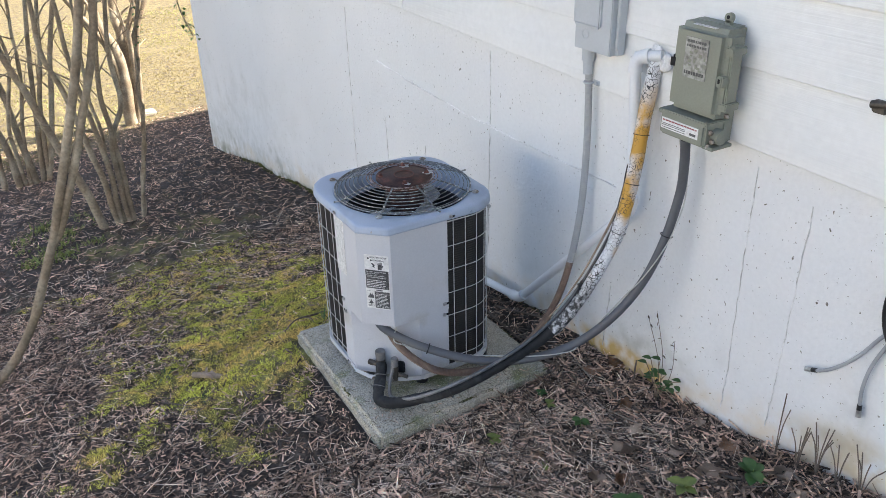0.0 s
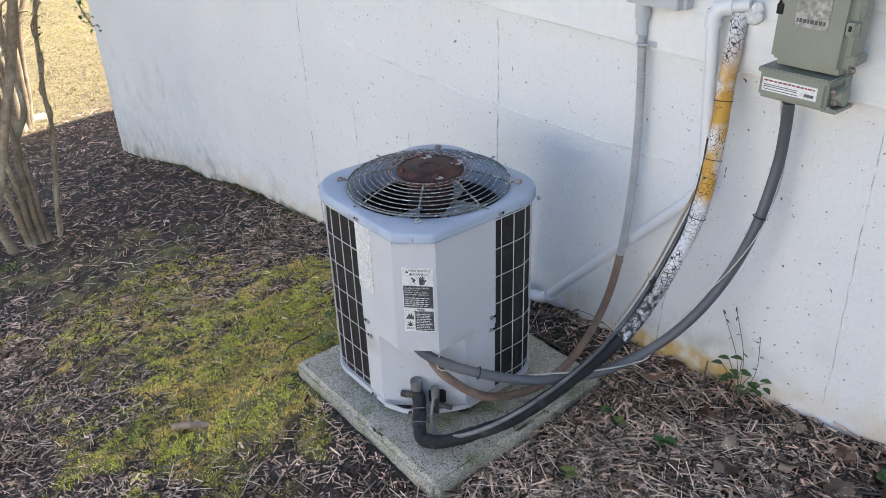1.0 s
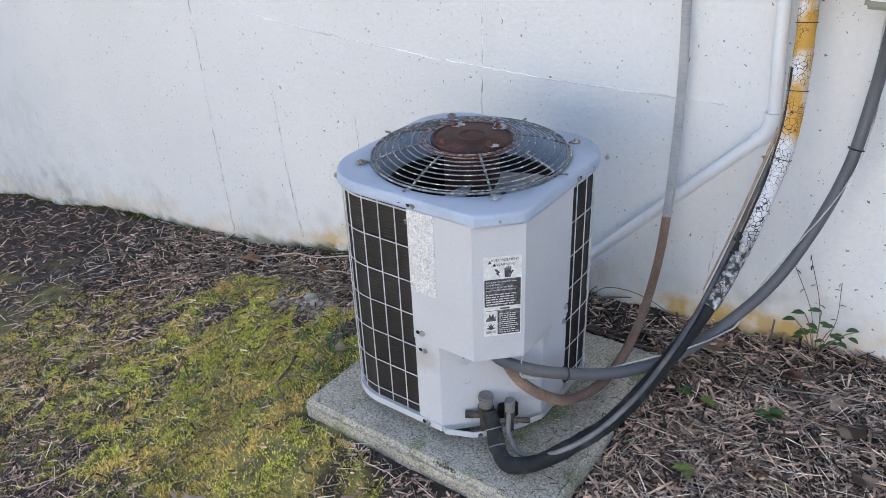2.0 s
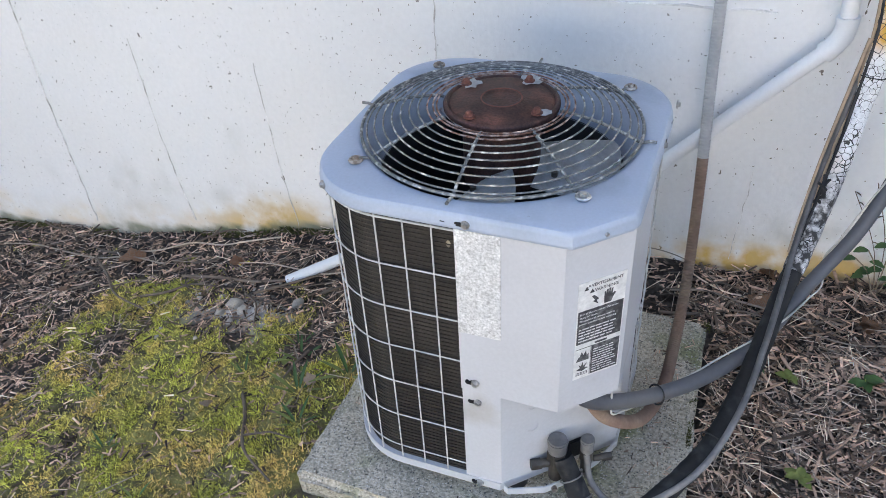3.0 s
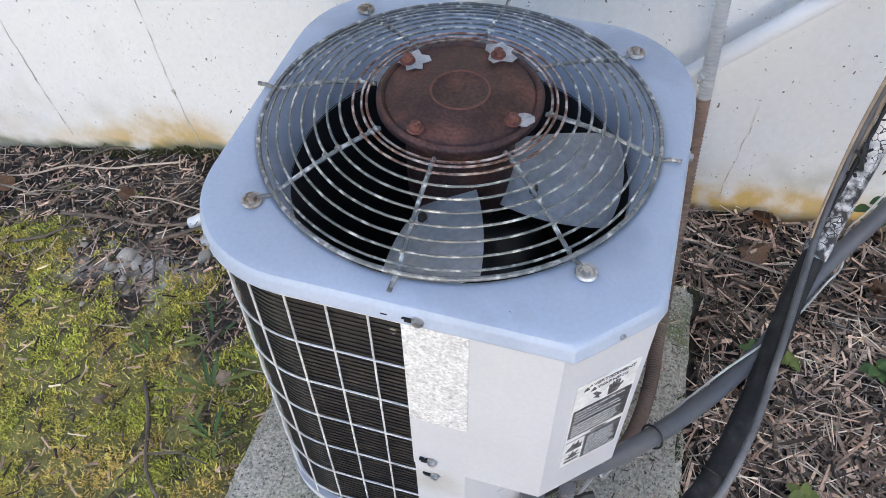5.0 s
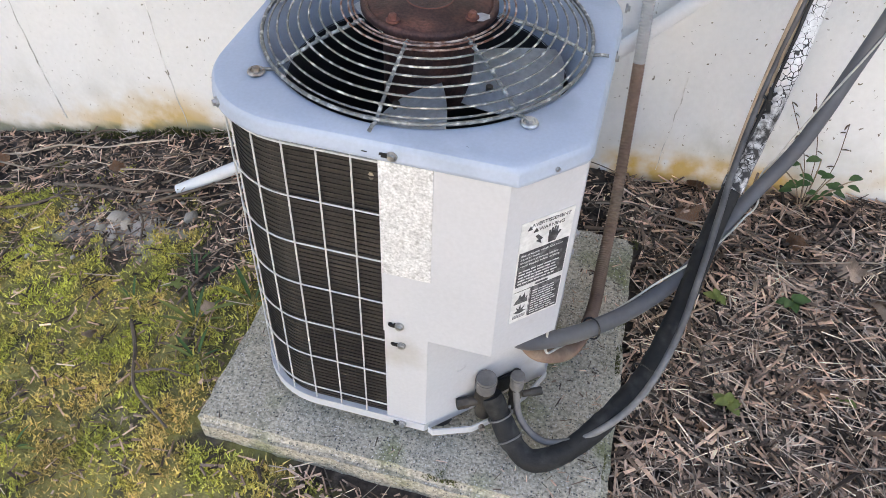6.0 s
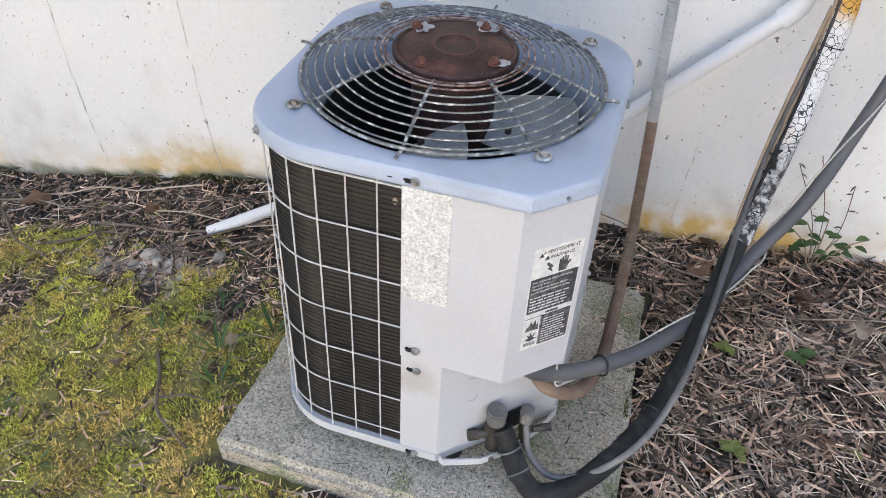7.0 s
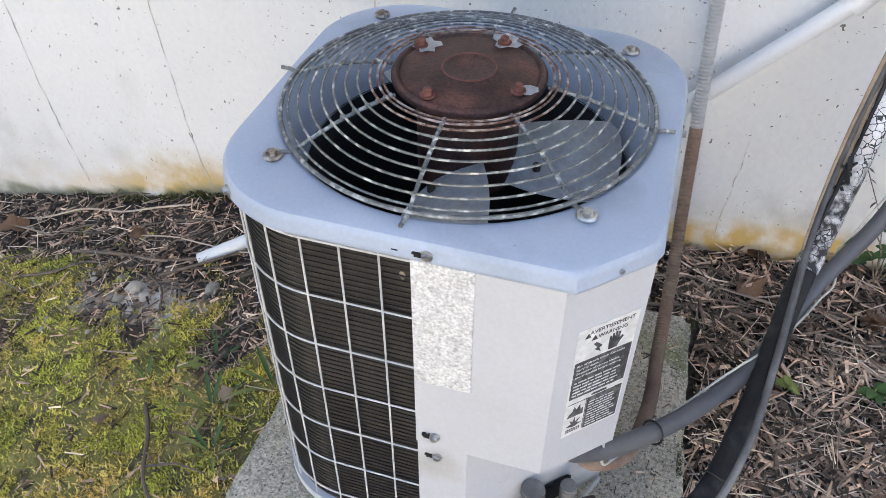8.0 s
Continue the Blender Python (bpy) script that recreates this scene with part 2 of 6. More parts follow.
def crazed(m, scale, width, colour, amount_attr=None):
    n, l, b = nodes_of(m)
    src = b.inputs["Base Color"].links[0].from_socket
    tc = n.new("ShaderNodeTexCoord")
    wob = n.new("ShaderNodeTexNoise")
    wob.inputs["Scale"].default_value = scale
    l.new(tc.outputs["Object"], wob.inputs["Vector"])
    add = n.new("ShaderNodeVectorMath")
    add.operation = "MULTIPLY_ADD"
    l.new(wob.outputs["Color"], add.inputs[0])
    add.inputs[1].default_value = (0.5 / scale,) * 3
    l.new(tc.outputs["Object"], add.inputs[2])
    vo = n.new("ShaderNodeTexVoronoi")
    vo.feature = "DISTANCE_TO_EDGE"
    vo.inputs["Scale"].default_value = scale
    l.new(add.outputs[0], vo.inputs["Vector"])
    big = n.new("ShaderNodeTexNoise")
    big.inputs["Scale"].default_value = 13
    l.new(tc.outputs["Object"], big.inputs["Vector"])
    wd = n.new("ShaderNodeMapRange")
    wd.inputs[1].default_value, wd.inputs[2].default_value = 0.38, 0.72
    wd.inputs[3].default_value, wd.inputs[4].default_value = 0.0, width
    l.new(big.outputs["Fac"], wd.inputs[0])
    less = n.new("ShaderNodeMath")
    less.operation = "LESS_THAN"
    l.new(vo.outputs["Distance"], less.inputs[0])
    l.new(wd.outputs[0], less.inputs[1])
    mx = n.new("ShaderNodeMix")
    mx.data_type = "RGBA"
    l.new(less.outputs[0], mx.inputs["Factor"])
    l.new(src, mx.inputs["A"])
    mx.inputs["B"].default_value = rgb(colour)
    l.new(mx.outputs["Result"], b.inputs["Base Color"])
    return m


attribute_stain(tape_white, "ochre", (0.60, 0.32, 0.045))
attribute_stain(tape_white, "flake", (0.02, 0.02, 0.02), 70)
crazed(tape_white, 85, 0.085, (0.03, 0.028, 0.026))

# ground: dark soil under mulch, mossy where the attribute says so
soil = material("dark_soil", (0.048, 0.035, 0.027), 0.97, scale=5, vary=0.4, grain=60, grain_amount=0.6, bump=1.0, second=(0.10, 0.08, 0.065), second_amount=0.35, second_scale=25, distance=0.01)
attribute_stain(soil, "moss", (0.30, 0.27, 0.08))
attribute_stain(soil, "lawn", (0.18, 0.145, 0.06))
attribute_stain(soil, "silt", (0.66, 0.61, 0.56))


# ---- mesh helpers ----
def mesh_from(name, verts, faces, mat=None, smooth=False):
    me = bpy.data.meshes.new(name)
    me.from_pydata([tuple(map(float, v)) for v in verts], [], faces)
    if mat:
        me.materials.append(mat)
    if smooth:
        me.polygons.foreach_set("use_smooth", [True] * len(me.polygons))
    me.update()
    return me


def finish(bm, name, mat, smooth=None):
    bmesh.ops.recalc_face_normals(bm, faces=bm.faces)
    me = bpy.data.meshes.new(name)
    bm.to_mesh(me)
    bm.free()
    me.materials.append(mat)
    if smooth is not None:
        for p in me.polygons:
            p.use_smooth = True
        me.set_sharp_from_angle(angle=radians(smooth))
    return me


def part(name, bm, mat, parent=None, label="", smooth=35):
    """Links a bmesh as one mesh object under a thing or a part."""
    ob = new(name, finish(bm, name, mat, smooth))
    if parent:
        ob.parent = parent
        ob.matrix_parent_inverse = Matrix.Translation(parent.location if parent.parent is None else (0, 0, 0)).inverted()
    if label:
        ob["label"] = label
    return ob


def thing(name, at, label, category, group="", kind=""):
    ob = new(name)
    ob.empty_display_size = 0.05
    ob.matrix_world = Matrix.Translation(at)
    return tagged(ob, label, category, group, kind)


def box(bm, lo, hi, bevel=0.0, seg=2, m=None):
    r = bmesh.ops.create_cube(bm, size=1)
    vs = r["verts"]
    for v in vs:
        v.co = Vector([lo[i] + (v.co[i] + 0.5) * (hi[i] - lo[i]) for i in range(3)])
    if bevel:
        es = list({e for v in vs for e in v.link_edges})
        out = bmesh.ops.bevel(bm, geom=es, offset=bevel, segments=seg, affect="EDGES")
        vs = list({v for f in out["faces"] for v in f.verts} | {v for v in vs if v.is_valid})
    if m is not None:
        for v in vs:
            v.co = m @ v.co
    return bm


def cyl(bm, a, b, r, n=16, r2=None, bevel=0.0):
    a, b = Vector(a), Vector(b)
    q = (b - a).to_track_quat("Z", "Y").to_matrix().to_4x4()
    m = Matrix.Translation((a + b) / 2) @ q
    bmesh.ops.create_cone(bm, cap_ends=True, segments=n, radius1=r, radius2=r if r2 is None else r2, depth=(b - a).length, matrix=m)
    return bm


def ball(bm, c, r, n=8, sq=(1, 1, 1)):
    bmesh.ops.create_uvsphere(bm, u_segments=n, v_segments=max(4, n // 2), radius=r, matrix=Matrix.Translation(c) @ Matrix.Diagonal((*sq, 1)))
    return bm


def glide(ctrl, n):
    """A smooth curve through control points."""
    c = np.array(ctrl, float)
    p = np.vstack([2 * c[0] - c[1], c, 2 * c[-1] - c[-2]])
    out = []
    for u in np.linspace(0, len(c) - 1 - 1e-9, n):
        i = int(u)
        f = u - i
        a, b, d, e = p[i:i + 4]
        out.append(0.5 * (2 * b + (d - a) * f + (2 * a - 5 * b + 4 * d - e) * f * f + (3 * b - a - 3 * d + e) * f ** 3))
    return np.array(out)


def tube(bm, pts, r, n=12, closed=False):
    """Sweeps a round section along points; r is a number or one per point."""
    pts = [Vector(p) for p in pts]
    k = len(pts)
    rs = [r] * k if isinstance(r, (int, float)) else list(r)
    prev, rings = None, []
    for i, p in enumerate(pts):
        if closed:
            d = (pts[(i + 1) % k] - pts[i - 1]).normalized()
        else:
            d = (pts[min(i + 1, k - 1)] - pts[max(i - 1, 0)]).normalized()
        if prev is None:
            prev = d.orthogonal().normalized()
        u = (prev - d * prev.dot(d)).normalized()
        w = d.cross(u)
        prev = u
        rings.append([bm.verts.new(p + (u * math.cos(a) + w * math.sin(a)) * rs[i]) for a in (2 * math.pi * j / n for j in range(n))])
    for i in range(k if closed else k - 1):
        a, b = rings[i], rings[(i + 1) % k]
        for j in range(n):
            bm.faces.new((a[j], a[(j + 1) % n], b[(j + 1) % n], b[j]))
    if not closed:
        bm.faces.new(rings[0][::-1]), bm.faces.new(rings[-1])
    return bm


def slab(bm, outline, z0, z1):
    """An upright prism over a plan outline."""
    lo = [bm.verts.new((x, y, z0)) for x, y in outline]
    hi = [bm.verts.new((x, y, z1)) for x, y in outline]
    k = len(outline)
    bm.faces.new(lo[::-1]), bm.faces.new(hi)
    for i in range(k):
        bm.faces.new((lo[i], lo[(i + 1) % k], hi[(i + 1) % k], hi[i]))
    return bm


# ---- ground ----
WALL_Y = 0.60
PROFILE_X = (-60, -12, -8, -5.2, -4.1, -3.2, -2.5, -1.84, -1.2, -0.77, 0.07, 0.5, 1.0, 1.3, 1.55, 3.0, 30)
PROFILE_Z = (-2.6, -1.50, -1.16, -0.92, -0.69, -0.53, -0.42, -0.36, -0.23, -0.135, -0.015, 0.0, 0.06, 0.13, 0.18, 0.35, 0.9)


def ground_z(x, y):
    z = np.interp(x, PROFILE_X, PROFILE_Z)
    d = WALL_Y - y
    z = z - 0.055 * np.clip(d, -1, 2.5) * np.clip(1.2 - np.maximum(x - 0.4, 0) * 0.5, 0.4, 1.2)
    # the soil is banked up against the slab
    out = np.hypot(np.maximum(np.abs(x - 0.04) - 0.38, 0), np.maximum(np.abs(y) - 0.36, 0))
    w = soft(0.34, 0.03, out)
    return z * (1 - w) + np.maximum(z, -0.048) * w


def soft(a, b, v):
    t = np.clip((v - a) / (b - a), 0, 1)
    return t * t * (3 - 2 * t)


def fbm(x, y, s, seed=0.0):
    return noise.fractal(Vector((x * s + seed, y * s - seed * 1.7, seed)), 1.0, 2.0, 4)


def moss_amount(x, y):
    """How mossy the ground is, 0 to 1: a broad patch on the yard side of the slab."""
    du, dv = x + 0.70, y + 0.42
    u, v = 0.72 * du - 0.69 * dv, 0.69 * du + 0.72 * dv
    e = 1.0 - math.hypot(u / 1.0, v / 0.50)
    e2 = 1 - math.hypot((x + 0.80) / 0.75, (y + 0.14) / 0.26)
    e3 = 1 - math.hypot((x + 1.7) / 1.5, (y + 0.42) / 0.62)
    n1 = 0.85 * fbm(x, y, 3.2, 3.1) + 0.75 * fbm(x, y, 9.5, 3.7)
    return float(max(soft(0.0, 0.5, e + 0.62 * n1), soft(0.0, 0.45, e2 + 0.40 * n1), 0.7 * soft(0.15, 0.7, e3 + 0.85 * n1)))


def axis(dense, step, wide):
    lo, hi = dense
    a = list(np.arange(lo, hi + 1e-6, step))
    d, p = step, lo
    left = []
    while p > wide[0]:
        d *= 1.12
        p -= d
        left.append(p)
    d, p = step, hi
    right = []
    while p < wide[1]:
        d *= 1.12
        p += d
        right.append(p)
    return np.array(left[::-1] + a + right)


gx, gy = axis((-1.7, 1.75), 0.016, (-60, 30)), axis((-1.15, 0.60), 0.016, (-40, 0.6))
gy = np.concatenate([gy[gy <= 0.6], [0.7, 1.5, 4, 9, 16, 30, 60]])
gv, gm, gl, gs = [], [], [], []
for y in gy:
    for x in gx:
        near = float(soft(7.5, 5.5, abs(x)) * soft(-4, -2.5, y))
        m = moss_amount(x, y) if near > 0 else 0.0
        z = float(ground_z(x, y))
        lump = 0.022 * fbm(x, y, 2.6, 1.0) + 0.009 * fbm(x, y, 11.0, 2.0) + 0.004 * fbm(x, y, 40.0, 4.0)
        lump += 0.010 * m
        keep = float(soft(0.0, 0.10, max(abs(x - 0.04) - 0.38, abs(y) - 0.36)))
        hollow = -0.03 if max(abs(x - 0.04) - 0.35, abs(y) - 0.33) < 0 else 0.0
        gv.append((x, y, z + lump * (0.35 + 0.65 * keep) + hollow))
        gm.append(m)
        lawn = float(max(soft(-6.4, -6.8, x + 0.15 * fbm(x, y, 1.2, 8.0) + 0.45 * y), soft(-2.6, -3.4, y + 0.3 * fbm(x, y, 1.2, 8.0))))
        gl.append(lawn)
        gs.append(float(soft(1.0, 0.3, math.hypot((x + 0.86) / 0.25, (y - 0.20) / 0.10) + 0.5 * fbm(x, y, 9, 5.0))))
nx = len(gx)
gf = [(j * nx + i, j * nx + i + 1, (j + 1) * nx + i + 1, (j + 1) * nx + i) for j in range(len(gy) - 1) for i in range(nx - 1)]
ground_mesh = mesh_from("ground", gv, gf, soil, True)
for key, data in (("moss", gm), ("lawn", gl), ("silt", gs)):
    ground_mesh.attributes.new(key, "FLOAT", "POINT").data.foreach_set("value", data)
ground = tagged(new("ground", ground_mesh), "sloping dark soil with mulch, moss patches and dry lawn", "ground", kind="structure")

# ---- house: painted concrete foundation wall, lap siding above, closed behind ----
WX0, WX1, SID_Z = -5.22, 4.2, 1.02
wx = np.concatenate([np.linspace(WX0, -2.2, 60), np.linspace(-2.15, 1.9, 200), np.linspace(2.0, WX1, 12)])
wz = np.concatenate([np.linspace(-1.6, -0.7, 8)[:-1], np.linspace(-0.7, 0.5, 70), np.linspace(0.55, SID_Z + 0.08, 10)])
wv, w_ochre, w_algae, w_grime_dim = [], [], [], []
for z in wz:
    for x in wx:
        up = z - float(ground_z(x, WALL_Y))
        n1, n2 = fbm(x, z * 1.5, 2.3, 11.0), fbm(x, z * 0.6, 6.0, 12.0)
        spot = max(soft(0.30, 0.05, math.hypot(x + 0.98, (up - 0.05) * 2.2)), 2.2 * soft(0.34, 0.10, math.hypot((x - 0.50) * 0.9, (up - 0.01) * 3.6)), 0.5 * soft(0.25, 0.1, math.hypot(x - 1.4, (up - 0.05) * 1.5)))
        w_ochre.append(float(np.clip(spot * (0.85 + 0.9 * n1) + 0.35 * soft(0.16, 0.02, up + 0.08 * n2), 0, 1.5)))
        w_algae.append(float(np.clip(soft(0.035, 0.0, up - 0.03 * n1) * (soft(0.1, -0.6, x) + soft(-0.5, -1.0, x) + 0.8 * n2) * soft(0.3, -0.3, x), 0, 1)))
        # grime near the ground, plus painted dimming towards the less lit west end
        w_grime_dim.append(float(np.clip(0.6 * soft(0.28, 0.02, up - 0.2 * n2) * (0.5 + n1) + 0.30 * soft(-1.6, -4.5, x) * soft(0.9, 0.1, up - 0.5 * n2), 0, 0.75)))
        wv.append((x, WALL_Y + 0.0025 * fbm(x, z, 5.0, 7.0), z))
kx = len(wx)
wf = [(j * kx + i, (j + 1) * kx + i, (j + 1) * kx + i + 1, j * kx + i + 1)[::-1] for j in range(len(wz) - 1) for i in range(kx - 1)]
b0 = len(wv)
for z in (-1.6, SID_Z + 0.08):
    for x in (WX0, WX1):
        wv.append((x, WALL_Y + 0.2, z))
        for lst in (w_ochre, w_algae, w_grime_dim):
            lst.append(0.0)
c0, c1, c2, c3 = 0, kx - 1, (len(wz) - 1) * kx, len(wz) * kx - 1
wf += [(c0, c2, b0 + 2, b0), (c1, b0 + 1, b0 + 3, c3), (b0, b0 + 2, b0 + 3, b0 + 1), (c2, c3, b0 + 3, b0 + 2), (c0, b0, b0 + 1, c1)]
wall_mesh = mesh_from("foundation_wall", wv, wf, wall_paint)
for key, data in (("ochre", w_ochre), ("algae", w_algae), ("grime_and_dim", w_grime_dim)):
    wall_mesh.attributes.new(key, "FLOAT", "POINT").data.foreach_set("value", data)
wall = tagged(new("wall_south", wall_mesh), "white painted concrete foundation wall with chipped paint and ochre stains", "wall", kind="structure")


def ragged_strip(bm, pts, width, y, proud, rnd):
    """A thin irregular ridge or crack along points of the wall (x, z)."""
    pts = glide([(p[0], p[1], 0) for p in pts], max(8, int(40 * sum(math.dist(pts[i], pts[i + 1]) for i in range(len(pts) - 1)))))
    rows = []
    for i, p in enumerate(pts):
        d = pts[min(i + 1, len(pts) - 1)] - pts[max(i - 1, 0)]
        d = d / np.linalg.norm(d)
        nrm = np.array((-d[1], d[0]))
        w = width * (0.35 + rnd.random() * 0.9)
        c = p[:2] + nrm * rnd.uniform(-1, 1) * 0.0025
        rows.append([bm.verts.new((c[0] + nrm[0] * s * w, y - h, c[1] + nrm[1] * s * w)) for s, h in ((-1, -0.004), (-0.5, proud), (0.5, proud), (1, -0.004))])
    for a, b in zip(rows, rows[1:]):
        for j in range(3):
            bm.faces.new((a[j], a[j + 1], b[j + 1], b[j]))
    return bm


rnd = random.Random(5)
for name, mat, width, pts in (
        ("joint", crack_dirt, 0.0035, [(-1.79, 0.95), (-1.785, 0.5), (-1.78, 0.1), (-1.76, -0.3)]),
        ("joint", crack_dirt, 0.0028, [(-0.365, 1.0), (-0.362, 0.75), (-0.367, 0.5), (-0.37, 0.12)]),
        ("joint", crack_dirt, 0.0019, [(0.975, 0.95), (0.983, 0.58), (0.992, 0.3), (0.991, 0.12)]),
        ("joint", crack_dirt, 0.0018, [(1.165, 0.9), (1.162, 0.4), (1.158, 0.16)]),
        ("joint", crack_dirt, 0.0014, [(-1.36, 0.45), (-1.34, 0.1), (-1.30, -0.2)]),
        ("joint", crack_dirt, 0.0018, [(0.44, 0.30), (0.43, 0.15), (0.425, 0.03)]),
        ("joint", crack_dirt, 0.0012, [(-0.93, 0.42), (-0.91, 0.1), (-0.88, -0.14)]),
        ("ridge", seam_white, 0.004, [(-1.42, 0.735), (-1.0, 0.705), (-0.53, 0.684)]),
        ("ridge", seam_white, 0.004, [(-0.50, 0.684), (-0.11, 0.682), (0.42, 0.689)]),
):
    part(name, ragged_strip(bmesh.new(), pts, width, WALL_Y - 0.001, 0.0015 if name == "joint" else 0.004, rnd), mat, wall)

# lap siding: each course leans out at its foot
siding = thing("siding", (0, 0.6, SID_Z), "white painted lap siding boards with wood grain", "siding", kind="structure")
course = 0.2
for i in range(9):
    z0 = SID_Z + i * course
    for xa, xb in (((WX0 - 0.02, -1.066), (-1.062, WX1)) if i == 0 else ((WX0 - 0.02, WX1),)):
        bm = bmesh.new()
        sec = [(0.575, z0), (0.573, z0 + 0.003), (0.590, z0 + course + 0.012), (0.601, z0 + course + 0.012), (0.601, z0)]
        fall = -0.026 if i == 0 else -0.008
        ends = [[bm.verts.new((x, y, z + (fall if z < z0 + 0.01 else -0.008) * (x - 0.29))) for y, z in sec] for x in (xa, xb)]
        for j in range(5):
            bm.faces.new((ends[0][j], ends[0][(j + 1) % 5], ends[1][(j + 1) % 5], ends[1][j]))
        bm.faces.new(ends[0][::-1]), bm.faces.new(ends[1])
        part("siding_board", bm, siding_paint, siding, smooth=None)

TOP = SID_Z + 9 * course
bm = bmesh.new()
box(bm, (WX0, WALL_Y + 0.21, -2.0), (WX0 + 0.2, 8.0, TOP))
tagged(part("wall_west", bm, wall_paint), "plain white end wall of the house", "wall", kind="structure")
bm = bmesh.new()
box(bm, (WX1 - 0.2, WALL_Y + 0.21, -2.0), (WX1, 8.0, TOP))
tagged(part("wall_east", bm, wall_paint), "plain white end wall of the house", "wall", kind="structure")
bm = bmesh.new()
box(bm, (WX0, 8.0, -2.0), (WX1, 8.2, TOP))
tagged(part("wall_north", bm, wall_paint), "plain white back wall of the house", "wall", kind="structure")
bm = bmesh.new()
ridge = [(-0.15, TOP), (4.2, TOP + 1.6), (8.6, TOP), (8.6, TOP + 0.12), (4.2, TOP + 1.75), (-0.15, TOP + 0.12)]
ends = [[bm.verts.new((x, y, z)) for y, z in ridge] for x in (WX0 - 0.45, WX1 + 0.45)]
for j in range(6):
    bm.faces.new((ends[0][j], ends[0][(j + 1) % 6], ends[1][(j + 1) % 6], ends[1][j]))
bm.faces.new(ends[0][::-1]), bm.faces.new(ends[1])
tagged(part("roof", bm, roof_felt, smooth=None), "plain dark shingle roof over the house", "roof", kind="structure")

# plain unseen wall, added opposite to bounce sunlight onto the house wall
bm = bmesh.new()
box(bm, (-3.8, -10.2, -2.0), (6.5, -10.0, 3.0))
tagged(part("wall_opposite", bm, siding_paint), "plain white unseen wall added to bounce sunlight at the house", "wall", kind="structure")

# ---- concrete slab under the unit ----
bm = bmesh.new()
box(bm, (-0.335, -0.355, -0.080), (0.40, 0.365, 0.010), 0.014, 3)
bmesh.ops.subdivide_edges(bm, edges=[e for e in bm.edges if e.calc_length() > 0.3], cuts=30, use_grid_fill=True)
for v in bm.verts:
    k = 0.005 * noise.noise(v.co * 9) + 0.005 * noise.noise(v.co * 37)
    v.co += Vector((k, k * 0.7, k * 0.5))
    v.co.x += 0.025 * (0.36 - v.co.y) / 0.72 * (1 if v.co.x > 0 else 0)
pad = tagged(part("concrete_pad", bm, concrete), "weathered grey square concrete equipment pad with mossy edges", "concrete pad")

# ---- condenser unit ----
CX, CY = 0.005, -0.014
SIDE_X, SIDE_Y = 0.269, -0.282
Z0, Z1 = 0.052, 0.684
unit = thing("air_conditioner", (CX, CY, 0.01), "pale grey outdoor air conditioner condenser with rusted fan guard", "air conditioner")


def outline(d, r, cut, n=12):
    """Plan of the casing, set in by d, from the end of the cut corner round: three rounded corners and one cut one, anticlockwise."""
    x0, x1, y0, y1 = -0.255 + d, 0.276 - d, -0.289 + d, 0.237 - d
    pts = [(x1, y0 + cut)]
    for cx, cy, a0 in ((x1 - r, y1 - r, 0), (x0 + r, y1 - r, 90), (x0 + r, y0 + r, 180)):
        for i in range(n + 1):
            a = radians(a0 + 90 * i / n)
            pts.append((cx + r * math.cos(a), cy + r * math.sin(a)))
    pts.append((x1 - cut, y0))
    return pts


def along(pts, s0, s1, step):
    """Points along a plan polyline between two lengths."""
    p = np.array(pts)
    d = np.concatenate([[0], np.cumsum(np.linalg.norm(np.diff(p, axis=0), axis=1))])
    s = np.arange(s0, s1 + step * 0.5, step) if step else np.array([s0, s1])
    return [(float(np.interp(q, d, p[:, 0])), float(np.interp(q, d, p[:, 1]))) for q in s], d[-1]


# cap with rolled lip and round opening
bm = bmesh.new()
loops = []
N = 144
HOLE = 0.238


def at_angle(pts, ang):
    """Where the ray at that angle from the centre meets the closed plan."""
    dx, dy = math.cos(ang), math.sin(ang)
    best = None
    for i in range(len(pts)):
        (x0, y0), (x1, y1) = pts[i], pts[(i + 1) % len(pts)]
        ex, ey = x1 - x0, y1 - y0
        den = dx * ey - dy * ex
        if abs(den) < 1e-12:
            continue
        t = ((x0 - CX) * ey - (y0 - CY) * ex) / den
        u = ((x0 - CX) * dy - (y0 - CY) * dx) / den
        if t > 0 and -1e-6 <= u <= 1 + 1e-6:
            best = t
    return CX + dx * best, CY + dy * best


angs = [2 * math.pi * i / N for i in range(N)]
for inset, z in ((0.003, 0.657), (0.0, 0.657), (-0.0015, 0.660), (-0.0015, 0.664), (0.0, 0.667), (0.0, 0.674), (0.0015, 0.679), (0.0045, 0.6825), (0.009, 0.684), (0.016, 0.6848)):
    pl = outline(inset, 0.135 - inset, 0.077 - inset * 0.6)
    loops.append([bm.verts.new((*at_angle(pl, a), z)) for a in angs])
for rr, z in ((HOLE + 0.007, 0.6855), (HOLE + 0.002, 0.684), (HOLE - 0.003, 0.679), (HOLE - 0.008, 0.668), (HOLE - 0.014, 0.650), (HOLE - 0.019, 0.628), (HOLE - 0.021, 0.600), (HOLE - 0.023, 0.600)):
    loops.append([bm.verts.new((CX + rr * math.cos(a), CY + rr * math.sin(a), z)) for a in angs])
for a, b in zip(loops, loops[1:]):
    for i in range(N):
        bm.faces.new((a[i], a[(i + 1) % N], b[(i + 1) % N], b[i]))
cap = part("top_cap", bm, cap_paint, unit, "blue-grey enamelled top cap with rolled lip", 30)

body_plan = outline(0.007, 0.133, 0.080)
_, total = along(body_plan, 0, 1, 1)
# where the covers end along the plan: on the east side and on the south side
S_EAST = 0.212
